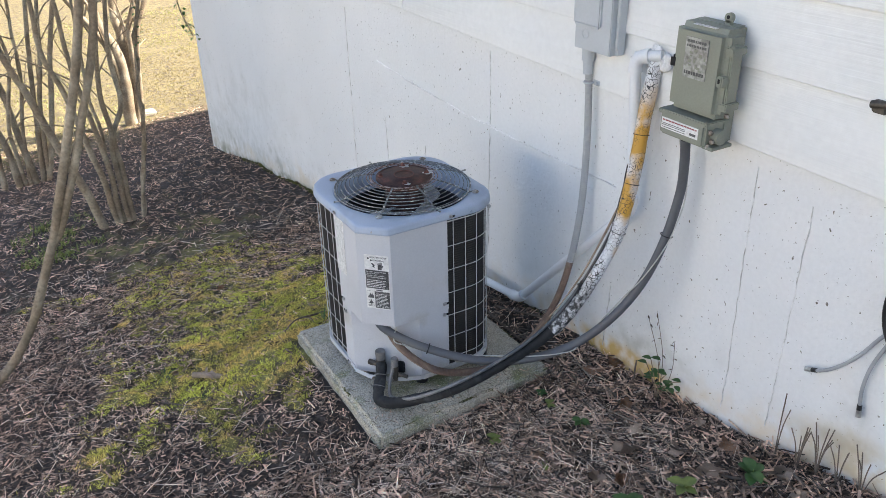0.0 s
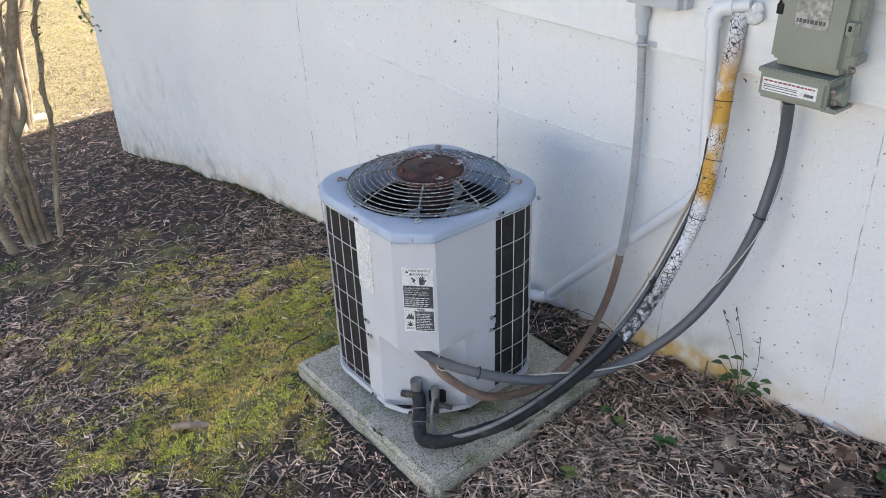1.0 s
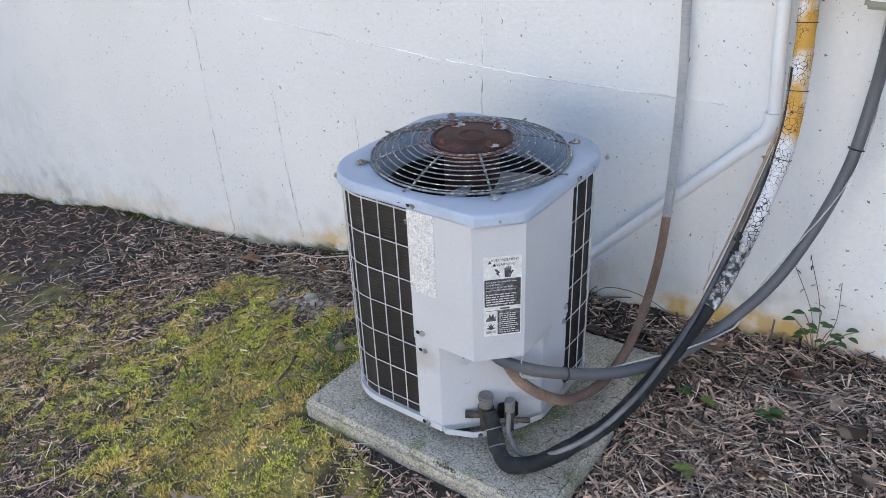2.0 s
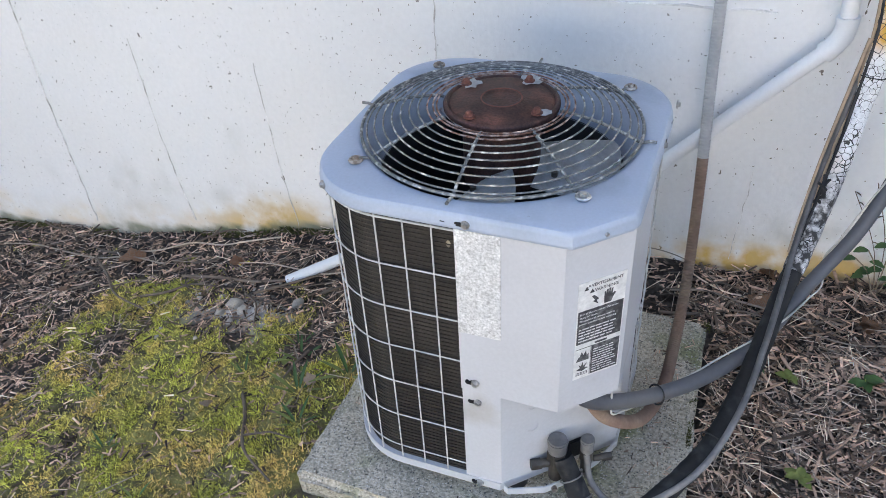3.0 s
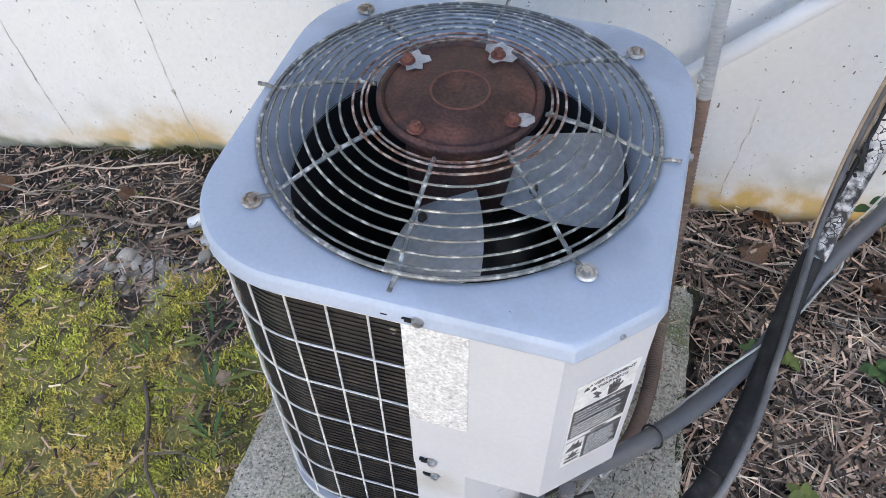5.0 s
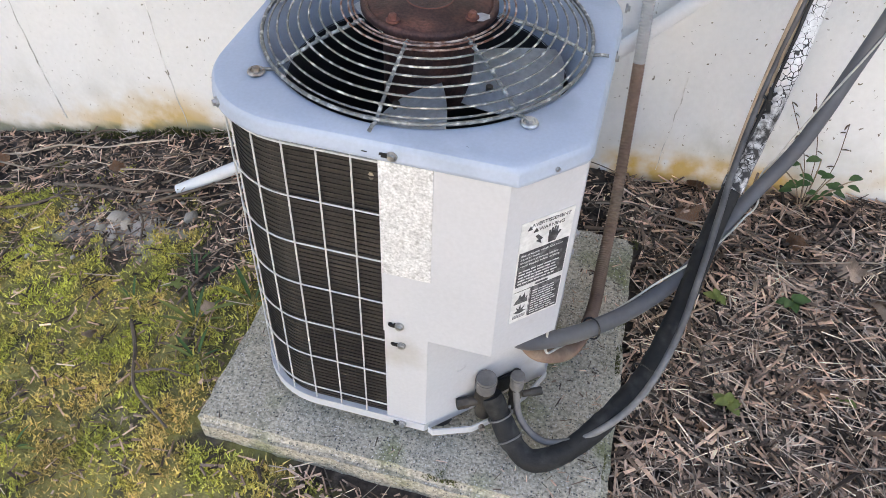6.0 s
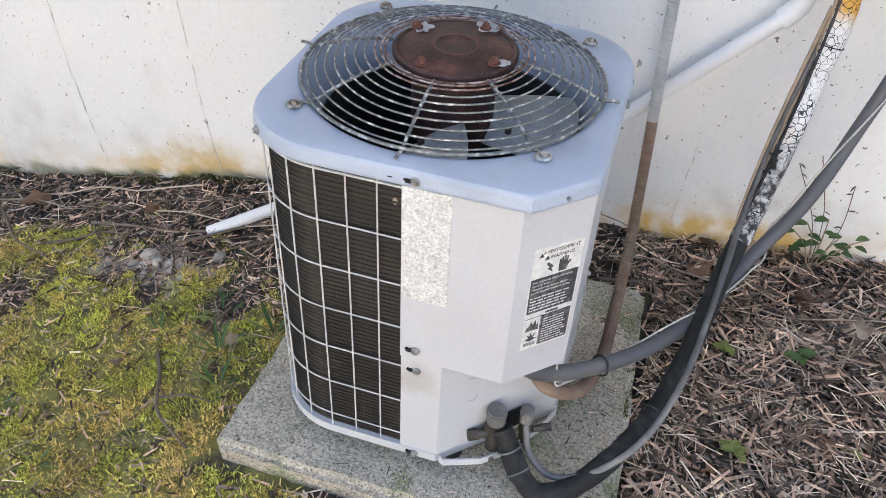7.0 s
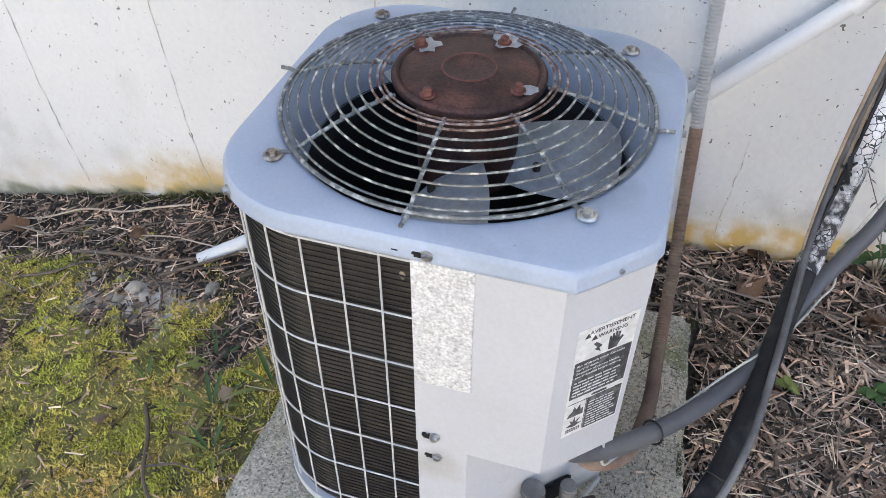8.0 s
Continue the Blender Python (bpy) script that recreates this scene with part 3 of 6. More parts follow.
S_SOUTH = total - 0.168

# coil: dark core with fine horizontal tubes
core = outline(0.0145, 0.1255, 0.185)
bm = bmesh.new()
slab(bm, core, 0.058, 0.656)
bmesh.ops.delete(bm, geom=[f for f in bm.faces if len(f.verts) > 4], context="FACES_ONLY")
coil = part("coil", bm, coil_dark, unit, "dark finned condenser coil behind the wire guard", 40)
core_line = outline(0.0135, 0.1265, 0.0765)
_, core_total = along(core_line, 0, 1, 1)
loop_pts, _ = along(core_line, S_EAST - 0.012, core_total - 0.165, 0.02)
fin_mesh = finish(tube(bmesh.new(), [(x, y, 0) for x, y in loop_pts], 0.0014, 4), "coil_fin", coil_tube)
for i in range(65):
    ob = new("coil_fin", fin_mesh)
    ob.parent = coil
    ob.location = (0, 0, 0.078 + 0.0088 * i)

# wire guard round the coil
guard = part("coil_guard", tube(bmesh.new(), [(x, y, 0.648) for x, y in along(body_plan, S_EAST, S_SOUTH, 0.012)[0]], 0.0021, 6), wire_white, unit, "white coated wire guard")
for i in range(7):
    z = 0.103 + 0.0905 * i
    if i == 6:
        continue
    part("guard_wire", tube(bmesh.new(), [(x, y, z) for x, y in along(body_plan, S_EAST, S_SOUTH, 0.012)[0]], 0.00145, 6), wire_white, guard)
s = S_SOUTH - 0.041
while s > S_EAST + 0.02:
    (x, y), = along(body_plan, s, s, 0.01)[0][:1]
    part("guard_wire", tube(bmesh.new(), [(x, y, 0.068), (x, y, 0.36), (x, y, 0.656)], 0.00145, 6), wire_white, guard)
    s -= 0.0475


def sheet(bm, plan, z0, z1, thick, cz=CX):
    """Folded sheet metal along a plan line, with thickness towards the middle."""
    p = np.array(plan)
    nrm = []
    for i in range(len(p)):
        d = p[min(i + 1, len(p) - 1)] - p[max(i - 1, 0)]
        d /= np.linalg.norm(d)
        nrm.append((-d[1], d[0]))
    q = p + np.array(nrm) * thick
    rows = [[bm.verts.new((*a, z)) for a in (p[i], q[i]) for z in (z0, z1)] for i in range(len(p))]
    for a, b in zip(rows, rows[1:]):
        bm.faces.new((a[0], b[0], b[1], a[1])), bm.faces.new((a[2], a[3], b[3], b[2]))
        bm.faces.new((a[1], b[1], b[3], a[3])), bm.faces.new((a[0], a[2], b[2], b[0]))
    for e in (rows[0], rows[-1]):
        bm.faces.new((e[0], e[1], e[3], e[2]))
    return bm


SX, SY = SIDE_X, SIDE_Y
# upper service cover: south strip, cut corner, east strip
cover_plan = [(0.017, SY - 0.002), (0.10, SY - 0.004), (0.189, SY - 0.004), (SX + 0.004, -0.205), (SX + 0.004, -0.10), (SX + 0.003, 0.008)]
bm = sheet(bmesh.new(), cover_plan, 0.312, 0.662, 0.004)
cover = part("service_cover", bm, panel_paint, unit, "pale grey folded service cover", 20)
low_plan = [(0.018, SY), (0.088, SY), (0.268, -0.106), (SX, -0.070), (SX, 0.008)]
bm = sheet(bmesh.new(), low_plan, 0.068, 0.330, 0.003)
low = part("lower_panel", bm, panel_paint, unit, "pale grey lower panel with wide cut corner", 20)
# sloping underside between cover and lower panel
bm = bmesh.new()
vs = [bm.verts.new(c) for c in ((0.088, SY - 0.002, 0.330), (0.189, SY - 0.002, 0.313), (SX + 0.002, -0.205, 0.313), (SX + 0.002, -0.100, 0.330), (0.262, -0.112, 0.334), (0.094, SY + 0.006, 0.334))]
bm.faces.new(vs)
bmesh.ops.solidify(bm, geom=list(bm.faces), thickness=0.002)
part("cover_fold", bm, panel_paint, cover, smooth=None)
# base pan with rolled edge
bm = bmesh.new()
pl = outline(0.004, 0.135, 0.186)
lo = [bm.verts.new((x, y, Z0)) for x, y in pl]
mid = [bm.verts.new((x, y, Z0 + 0.019)) for x, y in pl]
top = [bm.verts.new((CX + (x - CX) * 0.95, CY + (y - CY) * 0.95, Z0 + 0.018)) for x, y in pl]
for a, b in ((lo, mid), (mid, top)):
    for i in range(len(pl)):
        k = (i + 1) % len(pl)
        bm.faces.new((a[i], a[k], b[k], b[i]))
bm.faces.new(lo[::-1]), bm.faces.new(top)
base = part("base_pan", bm, panel_paint, unit, "pale grey base pan", 30)
for x, y in ((-0.2, -0.2), (-0.2, 0.19), (0.2, 0.19), (0.1, -0.22), (0.22, -0.08)):
    part("foot", cyl(bmesh.new(), (x, y, 0.008), (x, y, Z0 + 0.004), 0.022, 14), black_plastic, unit, "black rubber foot")
# valve bracket on the cut corner
bm = sheet(bmesh.new(), [(0.094, SY - 0.005), (0.104, SY - 0.010), (0.168, -0.266), (0.206, -0.230), (0.248, -0.168), (0.274, -0.112)], 0.057, 0.073, 0.003)
bracket = part("valve_bracket", bm, panel_paint, unit, smooth=20)

# screws, slots
def screw(parent, x, y, z, nx, ny, r=0.0055, slot=0.0):
    d = Vector((nx, ny, 0)).normalized()
    bm = bmesh.new()
    p = Vector((x, y, z))
    cyl(bm, p - d * 0.002, p + d * 0.0015, r * 1.35, 14)
    cyl(bm, p + d * 0.001, p + d * 0.0055, r, 6, r * 0.85)
    part("screw", bm, bolt_metal, parent)
    if slot:
        side = Vector((-d.y, d.x, 0))
        bm = bmesh.new()
        q = p - side * slot
        for u in (-0.004, 0.004):
            cyl(bm, q + side * u - d * 0.003, q + side * u + d * 0.0006, 0.0032, 10)
        box(bm, (-0.004, -0.0018, -0.0032), (0.004, 0.0006, 0.0032), m=Matrix.Translation(q) @ d.to_track_quat("-Y", "Z").to_matrix().to_4x4())
        part("slot", bm, recess_shade_black, parent)


screw(cap, 0.038, -0.289, 0.667, 0, -1, slot=0.010)
screw(cap, 0.276, 0.02, 0.667, 1, 0, slot=-0.010)
screw(cap, 0.236, -0.249, 0.667, 1, -1, r=0.0035)
screw(cap, -0.216, -0.251, 0.667, -1, -1)
screw(cap, 0.276, 0.17, 0.667, 1, 0)
screw(low, 0.044, SY - 0.0055, 0.334, 0, -1, slot=0.011)
screw(low, 0.046, SY - 0.001, 0.282, 0, -1, slot=0.011)
screw(low, SX + 0.004, -0.008, 0.338, 1, 0, slot=-0.011)
screw(low, SX + 0.001, -0.008, 0.292, 1, 0, slot=-0.011)
screw(base, 0.047, SY - 0.0055, 0.062, 0, -1, slot=0.010)
for x, y, nx_, ny_ in ((-0.02, -0.289, 0, -1), (0.276, 0.10, 1, 0)):
    bm = bmesh.new()
    box(bm, (-0.006, -0.001, -0.003), (0.006, 0.004, 0.003), 0.0025, m=Matrix.Translation((x + 0.022 * abs(ny_), y, 0.667)) @ Vector((nx_, ny_, 0)).to_track_quat("-Y", "Z").to_matrix().to_4x4())
    part("slot", bm, recess_shade_black, cap)
bm = bmesh.new()
cyl(bm, (0.136, -0.238, 0.275), (0.130, -0.2445, 0.275), 0.004, 10)
part("hole", bm, recess_shade_black, low)
for z, rr in ((0.262, 0.016), (0.205, 0.018)):
    bm = bmesh.new()
    cc = Vector((0.135, -0.2405, z))
    t = Vector((1, 1, 0)).normalized()
    tube(bm, [cc + t * rr * math.cos(a) * 0.6 + Vector((0, 0, rr * math.sin(a) * 0.6)) for a in np.linspace(-2.6, 0.4, 10)], 0.0007, 5)
    part("knockout_line", bm, panel_paint, low)
# bent foil seen through the guard by the cover
part("foil_tag", ball(ball(bmesh.new(), (0.004, SY + 0.009, 0.615), 0.006, 8, (1, 0.4, 1.6)), (0.008, SY + 0.010, 0.604), 0.006, 8, (0.8, 0.4, 1.8)), foil, unit, "crumpled foil scrap in the fins")

# stickers
part("faded_sticker", box(bmesh.new(), (0.0185, SY - 0.0056, 0.448), (0.091, SY - 0.0035, 0.655), 0.0006, 1), paper_blank, unit, "blank sun-faded white sticker", None)

tcorner = (Vector((SX + 0.004, -0.205, 0)) - Vector((0.189, SY - 0.004, 0)))
tdir = tcorner.normalized()
tn = Vector((tdir.y, -tdir.x, 0))
st0 = Vector((0.189, SY - 0.004, 0)) + tdir * 0.024
STM = Matrix(((tdir.x, 0, tn.x, st0.x), (tdir.y, 0, tn.y, st0.y), (0, 1, 0, 0.378), (0, 0, 0, 1)))


def plate(bm, x0, y0, x1, y1, z0, z1, m):
    return box(bm, (x0, y0, z0), (x1, y1, z1), m=m)


def text_mesh(name, body, size, m, mat, parent, depth=0.0002, align="CENTER"):
    cu = bpy.data.curves.new(name, "FONT")
    cu.body, cu.size, cu.align_x, cu.align_y, cu.extrude = body, size, align, "CENTER", depth
    tmp = bpy.data.objects.new(name, cu)
    scene.collection.objects.link(tmp)
    bpy.context.view_layer.update()
    me = bpy.data.meshes.new_from_object(tmp.evaluated_get(bpy.context.evaluated_depsgraph_get()))
    bpy.data.objects.remove(tmp)
    me.transform(m)
    me.materials.clear()
    me.materials.append(mat)
    ob = new(name, me)
    ob.parent = parent
    ob.matrix_parent_inverse = Matrix.Translation(parent.location if parent.parent is None else (0, 0, 0)).inverted()
    return ob


SW, SH = 0.084, 0.203
warn = part("warning_sticker", plate(bmesh.new(), 0, 0, SW, SH, 0.0002, 0.0012, STM), paper, unit, "white and dark grey bilingual electrical warning sticker", None)
text_mesh("lettering", "AVERTISSEMENT", 0.0085, STM @ Matrix.Translation((0.047, 0.194, 0.0015)), ink, warn)
text_mesh("lettering", "WARNING", 0.0085, STM @ Matrix.Translation((0.049, 0.183, 0.0015)), ink, warn)


def flat_poly(bm, pts, m, z=0.0012, t=0.0005):
    a = [bm.verts.new(m @ Vector((x, y, z))) for x, y in pts]
    b = [bm.verts.new(m @ Vector((x, y, z + t))) for x, y in pts]
    bm.faces.new(b)
    for i in range(len(pts)):
        k = (i + 1) % len(pts)
        bm.faces.new((a[i], a[k], b[k], b[i]))
    return bm


for x, y in ((0.014, 0.190), (0.024, 0.183)):
    part("symbol", flat_poly(bmesh.new(), [(x - 0.004, y - 0.003), (x + 0.004, y - 0.003), (x, y + 0.005)], STM), ink, warn, smooth=None)
part("symbol", flat_poly(bmesh.new(), [(0.047, 0.1505), (0.059, 0.1505), (0.062, 0.159), (0.0665, 0.166), (0.064, 0.168), (0.0605, 0.164), (0.061, 0.176), (0.0583, 0.1765), (0.0575, 0.166), (0.0568, 0.178), (0.0541, 0.178), (0.0538, 0.166), (0.0525, 0.177), (0.0498, 0.1765), (0.0503, 0.165), (0.0485, 0.174), (0.0460, 0.173), (0.0462, 0.160)], STM), ink, warn, smooth=None)
part("symbol", flat_poly(bmesh.new(), [(0.024, 0.172), (0.030, 0.163), (0.026, 0.162), (0.036, 0.154), (0.033, 0.162), (0.037, 0.164), (0.028, 0.174)], STM), ink, warn, smooth=None)
part("panel", plate(bmesh.new(), 0.002, 0.078, SW - 0.002, 0.147, 0.001, 0.0016, STM), ink, warn, smooth=None)
part("panel", plate(bmesh.new(), 0.031, 0.004, SW - 0.002, 0.066, 0.001, 0.0016, STM), ink, warn, smooth=None)
part("rule", plate(bmesh.new(), 0.002, 0.0665, SW - 0.002, 0.0675, 0.001, 0.0016, STM), ink, warn, smooth=None)
part("rule", plate(bmesh.new(), 0.0295, 0.004, 0.0302, 0.066, 0.001, 0.0016, STM), ink, warn, smooth=None)
bm = bmesh.new()
rnd = random.Random(3)
for k, words in enumerate(("Risk of electric shock. Can cause", "injury or death.", "Disconnect all remote electric", "power supplies before servicing.")):
    text_mesh("lettering", words, 0.0051, STM @ Matrix.Translation((0.005, 0.1405 - 0.0068 * k, 0.0017)), paper, warn, align="LEFT")
for y in np.arange(0.083, 0.112, 0.0062):
    x = 0.005
    while x < 0.066:
        w_ = rnd.uniform(0.004, 0.013)
        plate(bm, x, y, min(x + w_, 0.079), y + 0.0022, 0.0014, 0.0019, STM)
        x += w_ + 0.0018
for y in np.arange(0.008, 0.062, 0.0054):
    x = 0.034
    while x < 0.070:
        w_ = rnd.uniform(0.003, 0.010)
        plate(bm, x, y, min(x + w_, 0.080), y + 0.0017, 0.0014, 0.0019, STM)
        x += w_ + 0.0015
part("printed_text", bm, paper, warn, smooth=None)["kind"] = "stuff"
bm = bmesh.new()
plate(bm, 0.036, 0.070, 0.058, 0.0735, 0.001, 0.0017, STM)
for y in (0.008, 0.0105, 0.013):
    plate(bm, 0.005, y, 0.026, y + 0.0008, 0.001, 0.0016, STM)
part("printed_text", bm, ink, warn, smooth=None)["kind"] = "stuff"
part("symbol", flat_poly(bmesh.new(), [(0.004, 0.040), (0.027, 0.040), (0.026, 0.053), (0.023, 0.049), (0.021, 0.061), (0.017, 0.052), (0.013, 0.060), (0.011, 0.051), (0.007, 0.047)], STM), ink, warn, smooth=None)
part("symbol", flat_poly(bmesh.new(), [(0.005, 0.021), (0.012, 0.024), (0.009, 0.032), (0.014, 0.027), (0.016, 0.037), (0.018, 0.027), (0.024, 0.032), (0.020, 0.024), (0.027, 0.021), (0.016, 0.017)], STM), ink, warn, smooth=None)

# ---- fan guard, motor plate, blades ----
fan_guard = part("fan_guard", tube(bmesh.new(), [(CX + HOLE * math.cos(a), CY + HOLE * math.sin(a), 0.690) for a in np.linspace(0, 2 * math.pi, 97)[:-1]], 0.0028, 8, True), wire_metal, unit, "domed weathered steel wire fan guard")


def dome(r):
    u = (r - 0.098) / (HOLE - 0.098)
    return 0.688 + 0.038 * (1 - max(0.0, u) ** 1.7)


ring_r = [0.229] + list(np.linspace(0.2155, 0.124, 7)) + [0.114, 0.108]
for r in ring_r:
    part("guard_ring", tube(bmesh.new(), [(CX + r * math.cos(a), CY + r * math.sin(a), dome(r)) for a in np.linspace(0, 2 * math.pi, 81)[:-1]], 0.0016, 6, True), wire_rust if r < 0.125 else wire_metal, fan_guard)
rnd = random.Random(9)
for i in range(8):
    a = radians(45 * i)
    c, s_ = math.cos(a), math.sin(a)
    long_ = i % 2 == 0
    bm = bmesh.new()
    pr = list(np.linspace(0.102, HOLE, 10)) + ([0.25, 0.262] if long_ else [0.25, 0.256])
    tube(bm, [(CX + c * r, CY + s_ * r, dome(r) - 0.003 if r <= HOLE else 0.6895) for r in pr], 0.0027, 8)
    for r in ring_r + [HOLE]:
        ball(bm, (CX + c * r + rnd.uniform(-1, 1) * 0.001, CY + s_ * r, dome(r) - 0.001), rnd.uniform(0.0030, 0.0044), 8, (1, 1, 0.8))
    part("guard_spoke", bm, wire_metal, fan_guard)
    if not long_:
        bm = bmesh.new()
        p = Vector((CX + c * 0.262, CY + s_ * 0.262, 0.686))
        tube(bm, [p + Vector((0.0095 * math.cos(q), 0.0095 * math.sin(q), 0.003)) for q in np.linspace(0, 2 * math.pi, 21)[:-1]], 0.0028, 6, True)
        cyl(bm, p + Vector((0, 0, 0)), p + Vector((0, 0, 0.004)), 0.0085, 18)
        cyl(bm, p + Vector((0, 0, 0.003)), p + Vector((0, 0, 0.009)), 0.0058, 6, 0.005)
        part("guard_bolt", bm, bolt_brown if i != 7 else bolt_metal, fan_guard, "browned bolt and washer")

MX, MY, MZ = 0.004, -0.006, 0.7265
bm = bmesh.new()
prof = [(0.0, 0.0012), (0.024, 0.001), (0.029, 0.0010), (0.032, 0.0034), (0.036, 0.0036), (0.039, 0.0006), (0.086, 0.0), (0.089, -0.0030), (0.093, 0.0010), (0.097, 0.0), (0.099, -0.003), (0.099, -0.009), (0.094, -0.010)]
rows = [[bm.verts.new((MX + r * math.cos(a), MY + r * math.sin(a), MZ + z)) for a in angs] for r, z in prof[1:]]
ctr = bm.verts.new((MX, MY, MZ + prof[0][1]))
for i in range(N):
    bm.faces.new((ctr, rows[0][i], rows[0][(i + 1) % N]))
for a, b in zip(rows, rows[1:]):
    for i in range(N):
        bm.faces.new((a[i], b[i], b[(i + 1) % N], a[(i + 1) % N]))
motor_plate = part("motor_plate", bm, rust, fan_guard, "rusted round motor mounting plate", 50)
part("embossed_ring", tube(bmesh.new(), [(MX + 0.0345 * math.cos(a), MY + 0.0345 * math.sin(a), MZ + 0.0028) for a in angs], 0.0018, 6, True), rust_red, motor_plate)
for k, (x, y) in enumerate(((-0.072, 0.030), (0.031, 0.069), (-0.027, -0.082), (0.075, -0.041))):
    bm = bmesh.new()
    p = Vector((x, y, MZ + 0.0008))
    cyl(bm, p, p + Vector((0, 0, 0.003)), 0.0095, 18)
    cyl(bm, p + Vector((0, 0, 0.002)), p + Vector((0, 0, 0.010)), 0.0068, 6, 0.006)
    ball(bm, p + Vector((0, 0, 0.010)), 0.005, 8, (1, 1, 0.5))
    part("motor_bolt", bm, rust_red, motor_plate)
    if k != 2:
        bm = bmesh.new()
        q = random.Random(20 + k)
        ang0 = (0.2, 1.2, 0, 0.5)[k]
        rr = (0.020, 0.023, 0, 0.014)[k]
        off = Vector(((0.008, 0.002, 0), (0.001, 0.006, 0), (0, 0, 0), (0.009, 0.004, 0))[k])
        pts = []
        for j in range(13):
            a = ang0 + 2 * math.pi * j / 13
            r = rr * q.uniform(0.55, 1.1)
            pts.append(p + off + Vector((r * math.cos(a), r * math.sin(a), 0.0008 + q.random() * 0.003)))
        vs = [bm.verts.new(v) for v in pts]
        mid_ = bm.verts.new(p + off + Vector((0, 0, 0.0012)))
        for j in range(13):
            bm.faces.new((mid_, vs[j], vs[(j + 1) % 13]))
        bmesh.ops.solidify(bm, geom=list(bm.faces), thickness=0.0005)
        part("torn_tape", bm, torn_white, motor_plate, "torn scrap of white tape", None)

bm = bmesh.new()
cyl(bm, (MX, MY, 0.575), (MX, MY, 0.716), 0.068, 40)
cyl(bm, (MX, MY, 0.53), (MX, MY, 0.58), 0.03, 24)
motor = part("motor", bm, rust, unit, "rust-brown fan motor")
for k, a0 in enumerate((4, 124, 271)):
    bm = bmesh.new()
    rows = []
    for r in np.linspace(0.055, 0.206, 9):
        u = (r - 0.055) / 0.151
        half = radians(24 * (1.35 - 0.62 * u))
        row = []
        for w in np.linspace(-1, 1, 9):
            a = radians(a0) + half * w + 0.06 * u
            edge = 1 - 0.04 * abs(w) ** 4 * u
            row.append(bm.verts.new((MX + r * edge * math.cos(a), MY + r * edge * math.sin(a), 0.606 + 0.024 * w + 0.010 * (1 - w * w))))
        rows.append(row)
    for a, b in zip(rows, rows[1:]):
        for i in range(8):
            bm.faces.new((a[i], a[i + 1], b[i + 1], b[i]))
    bmesh.ops.solidify(bm, geom=list(bm.faces), thickness=0.0016)
    blade = part("fan_blade", bm, blade_metal, unit, "grey aluminium fan blade", 30)
    d = Vector((math.cos(radians(a0)), math.sin(radians(a0)), 0))
    side = Vector((-d.y, d.x, 0))
    for w in (-0.022, 0.018):
        p = Vector((MX, MY, 0.607)) + d * 0.098 + side * w
        part("rivet", cyl(bmesh.new(), p - Vector((0, 0, 0.006)), p + Vector((0, 0, 0.003)), 0.0055, 10), brass_dark, blade)
# floor and lining carry the casing's inner shade as near-black colour
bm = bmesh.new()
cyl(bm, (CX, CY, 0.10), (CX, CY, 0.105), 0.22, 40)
part("inner_floor", bm, recess_shade_black, unit)
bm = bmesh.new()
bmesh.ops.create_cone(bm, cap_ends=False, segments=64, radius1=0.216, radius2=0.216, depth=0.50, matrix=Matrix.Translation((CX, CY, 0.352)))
part("inner_lining", bm, lining_shade, unit)
bm = bmesh.new()
cyl(bm, (0.06, 0.03, 0.10), (0.06, 0.03, 0.40), 0.075, 30)
ball(bm, (0.06, 0.03, 0.40), 0.075, 20, (1, 1, 0.5))
part("compressor", bm, black_plastic, unit, "black compressor deep inside")

# ---- service lines between wall and unit ----
A = glide([(0.280, 0.562, 1.120), (0.290, 0.566, 0.929), (0.302, 0.559, 0.753), (0.309, 0.545, 0.577), (0.320, 0.508, 0.409), (0.330, 0.446, 0.252), (0.338, 0.337, 0.128), (0.338, 0.206, 0.060), (0.335, 0.066, 0.062), (0.309, -0.072, 0.105), (0.255, -0.173, 0.201), (0.215, -0.225, 0.320)], 800)
flex = thing("flexible_conduit", A[0], "ribbed grey flexible conduit, browned along its lower half", "conduit")
ribs = [0.0125 + 0.0012 * math.cos(i * 2.0944) for i in range(len(A))]
CUT_A = 305
part("conduit_upper", tube(bmesh.new(), A[:CUT_A + 1], ribs[:CUT_A + 1], 12), flex_grey, flex, "pale grey ribbed conduit", 60)
part("conduit_lower", tube(bmesh.new(), A[CUT_A:], ribs[CUT_A:], 12), flex_brown, flex, "browned ribbed conduit", 60)
bm = bmesh.new()
cyl(bm, (0.280, 0.560, 1.145), (0.280, 0.560, 1.105), 0.022, 18)
cyl(bm, (0.280, 0.560, 1.105), (0.282, 0.560, 1.060), 0.017, 18)
part("fitting", bm, box_grey, flex, "grey conduit fitting")
bm = bmesh.new()
tube(bm, [(0.288 + 0.0165 * math.cos(a), 0.562 + 0.0165 * math.sin(a), 1.032) for a in np.linspace(0, 2 * math.pi, 17)[:-1]], 0.0035, 6, True)
box(bm, (0.300, 0.570, 1.024), (0.330, 0.576, 1.042), 0.002)
cyl(bm, (0.320, 0.572, 1.033), (0.320, 0.564, 1.033), 0.005, 8)
part("strap", bm, box_grey, flex)

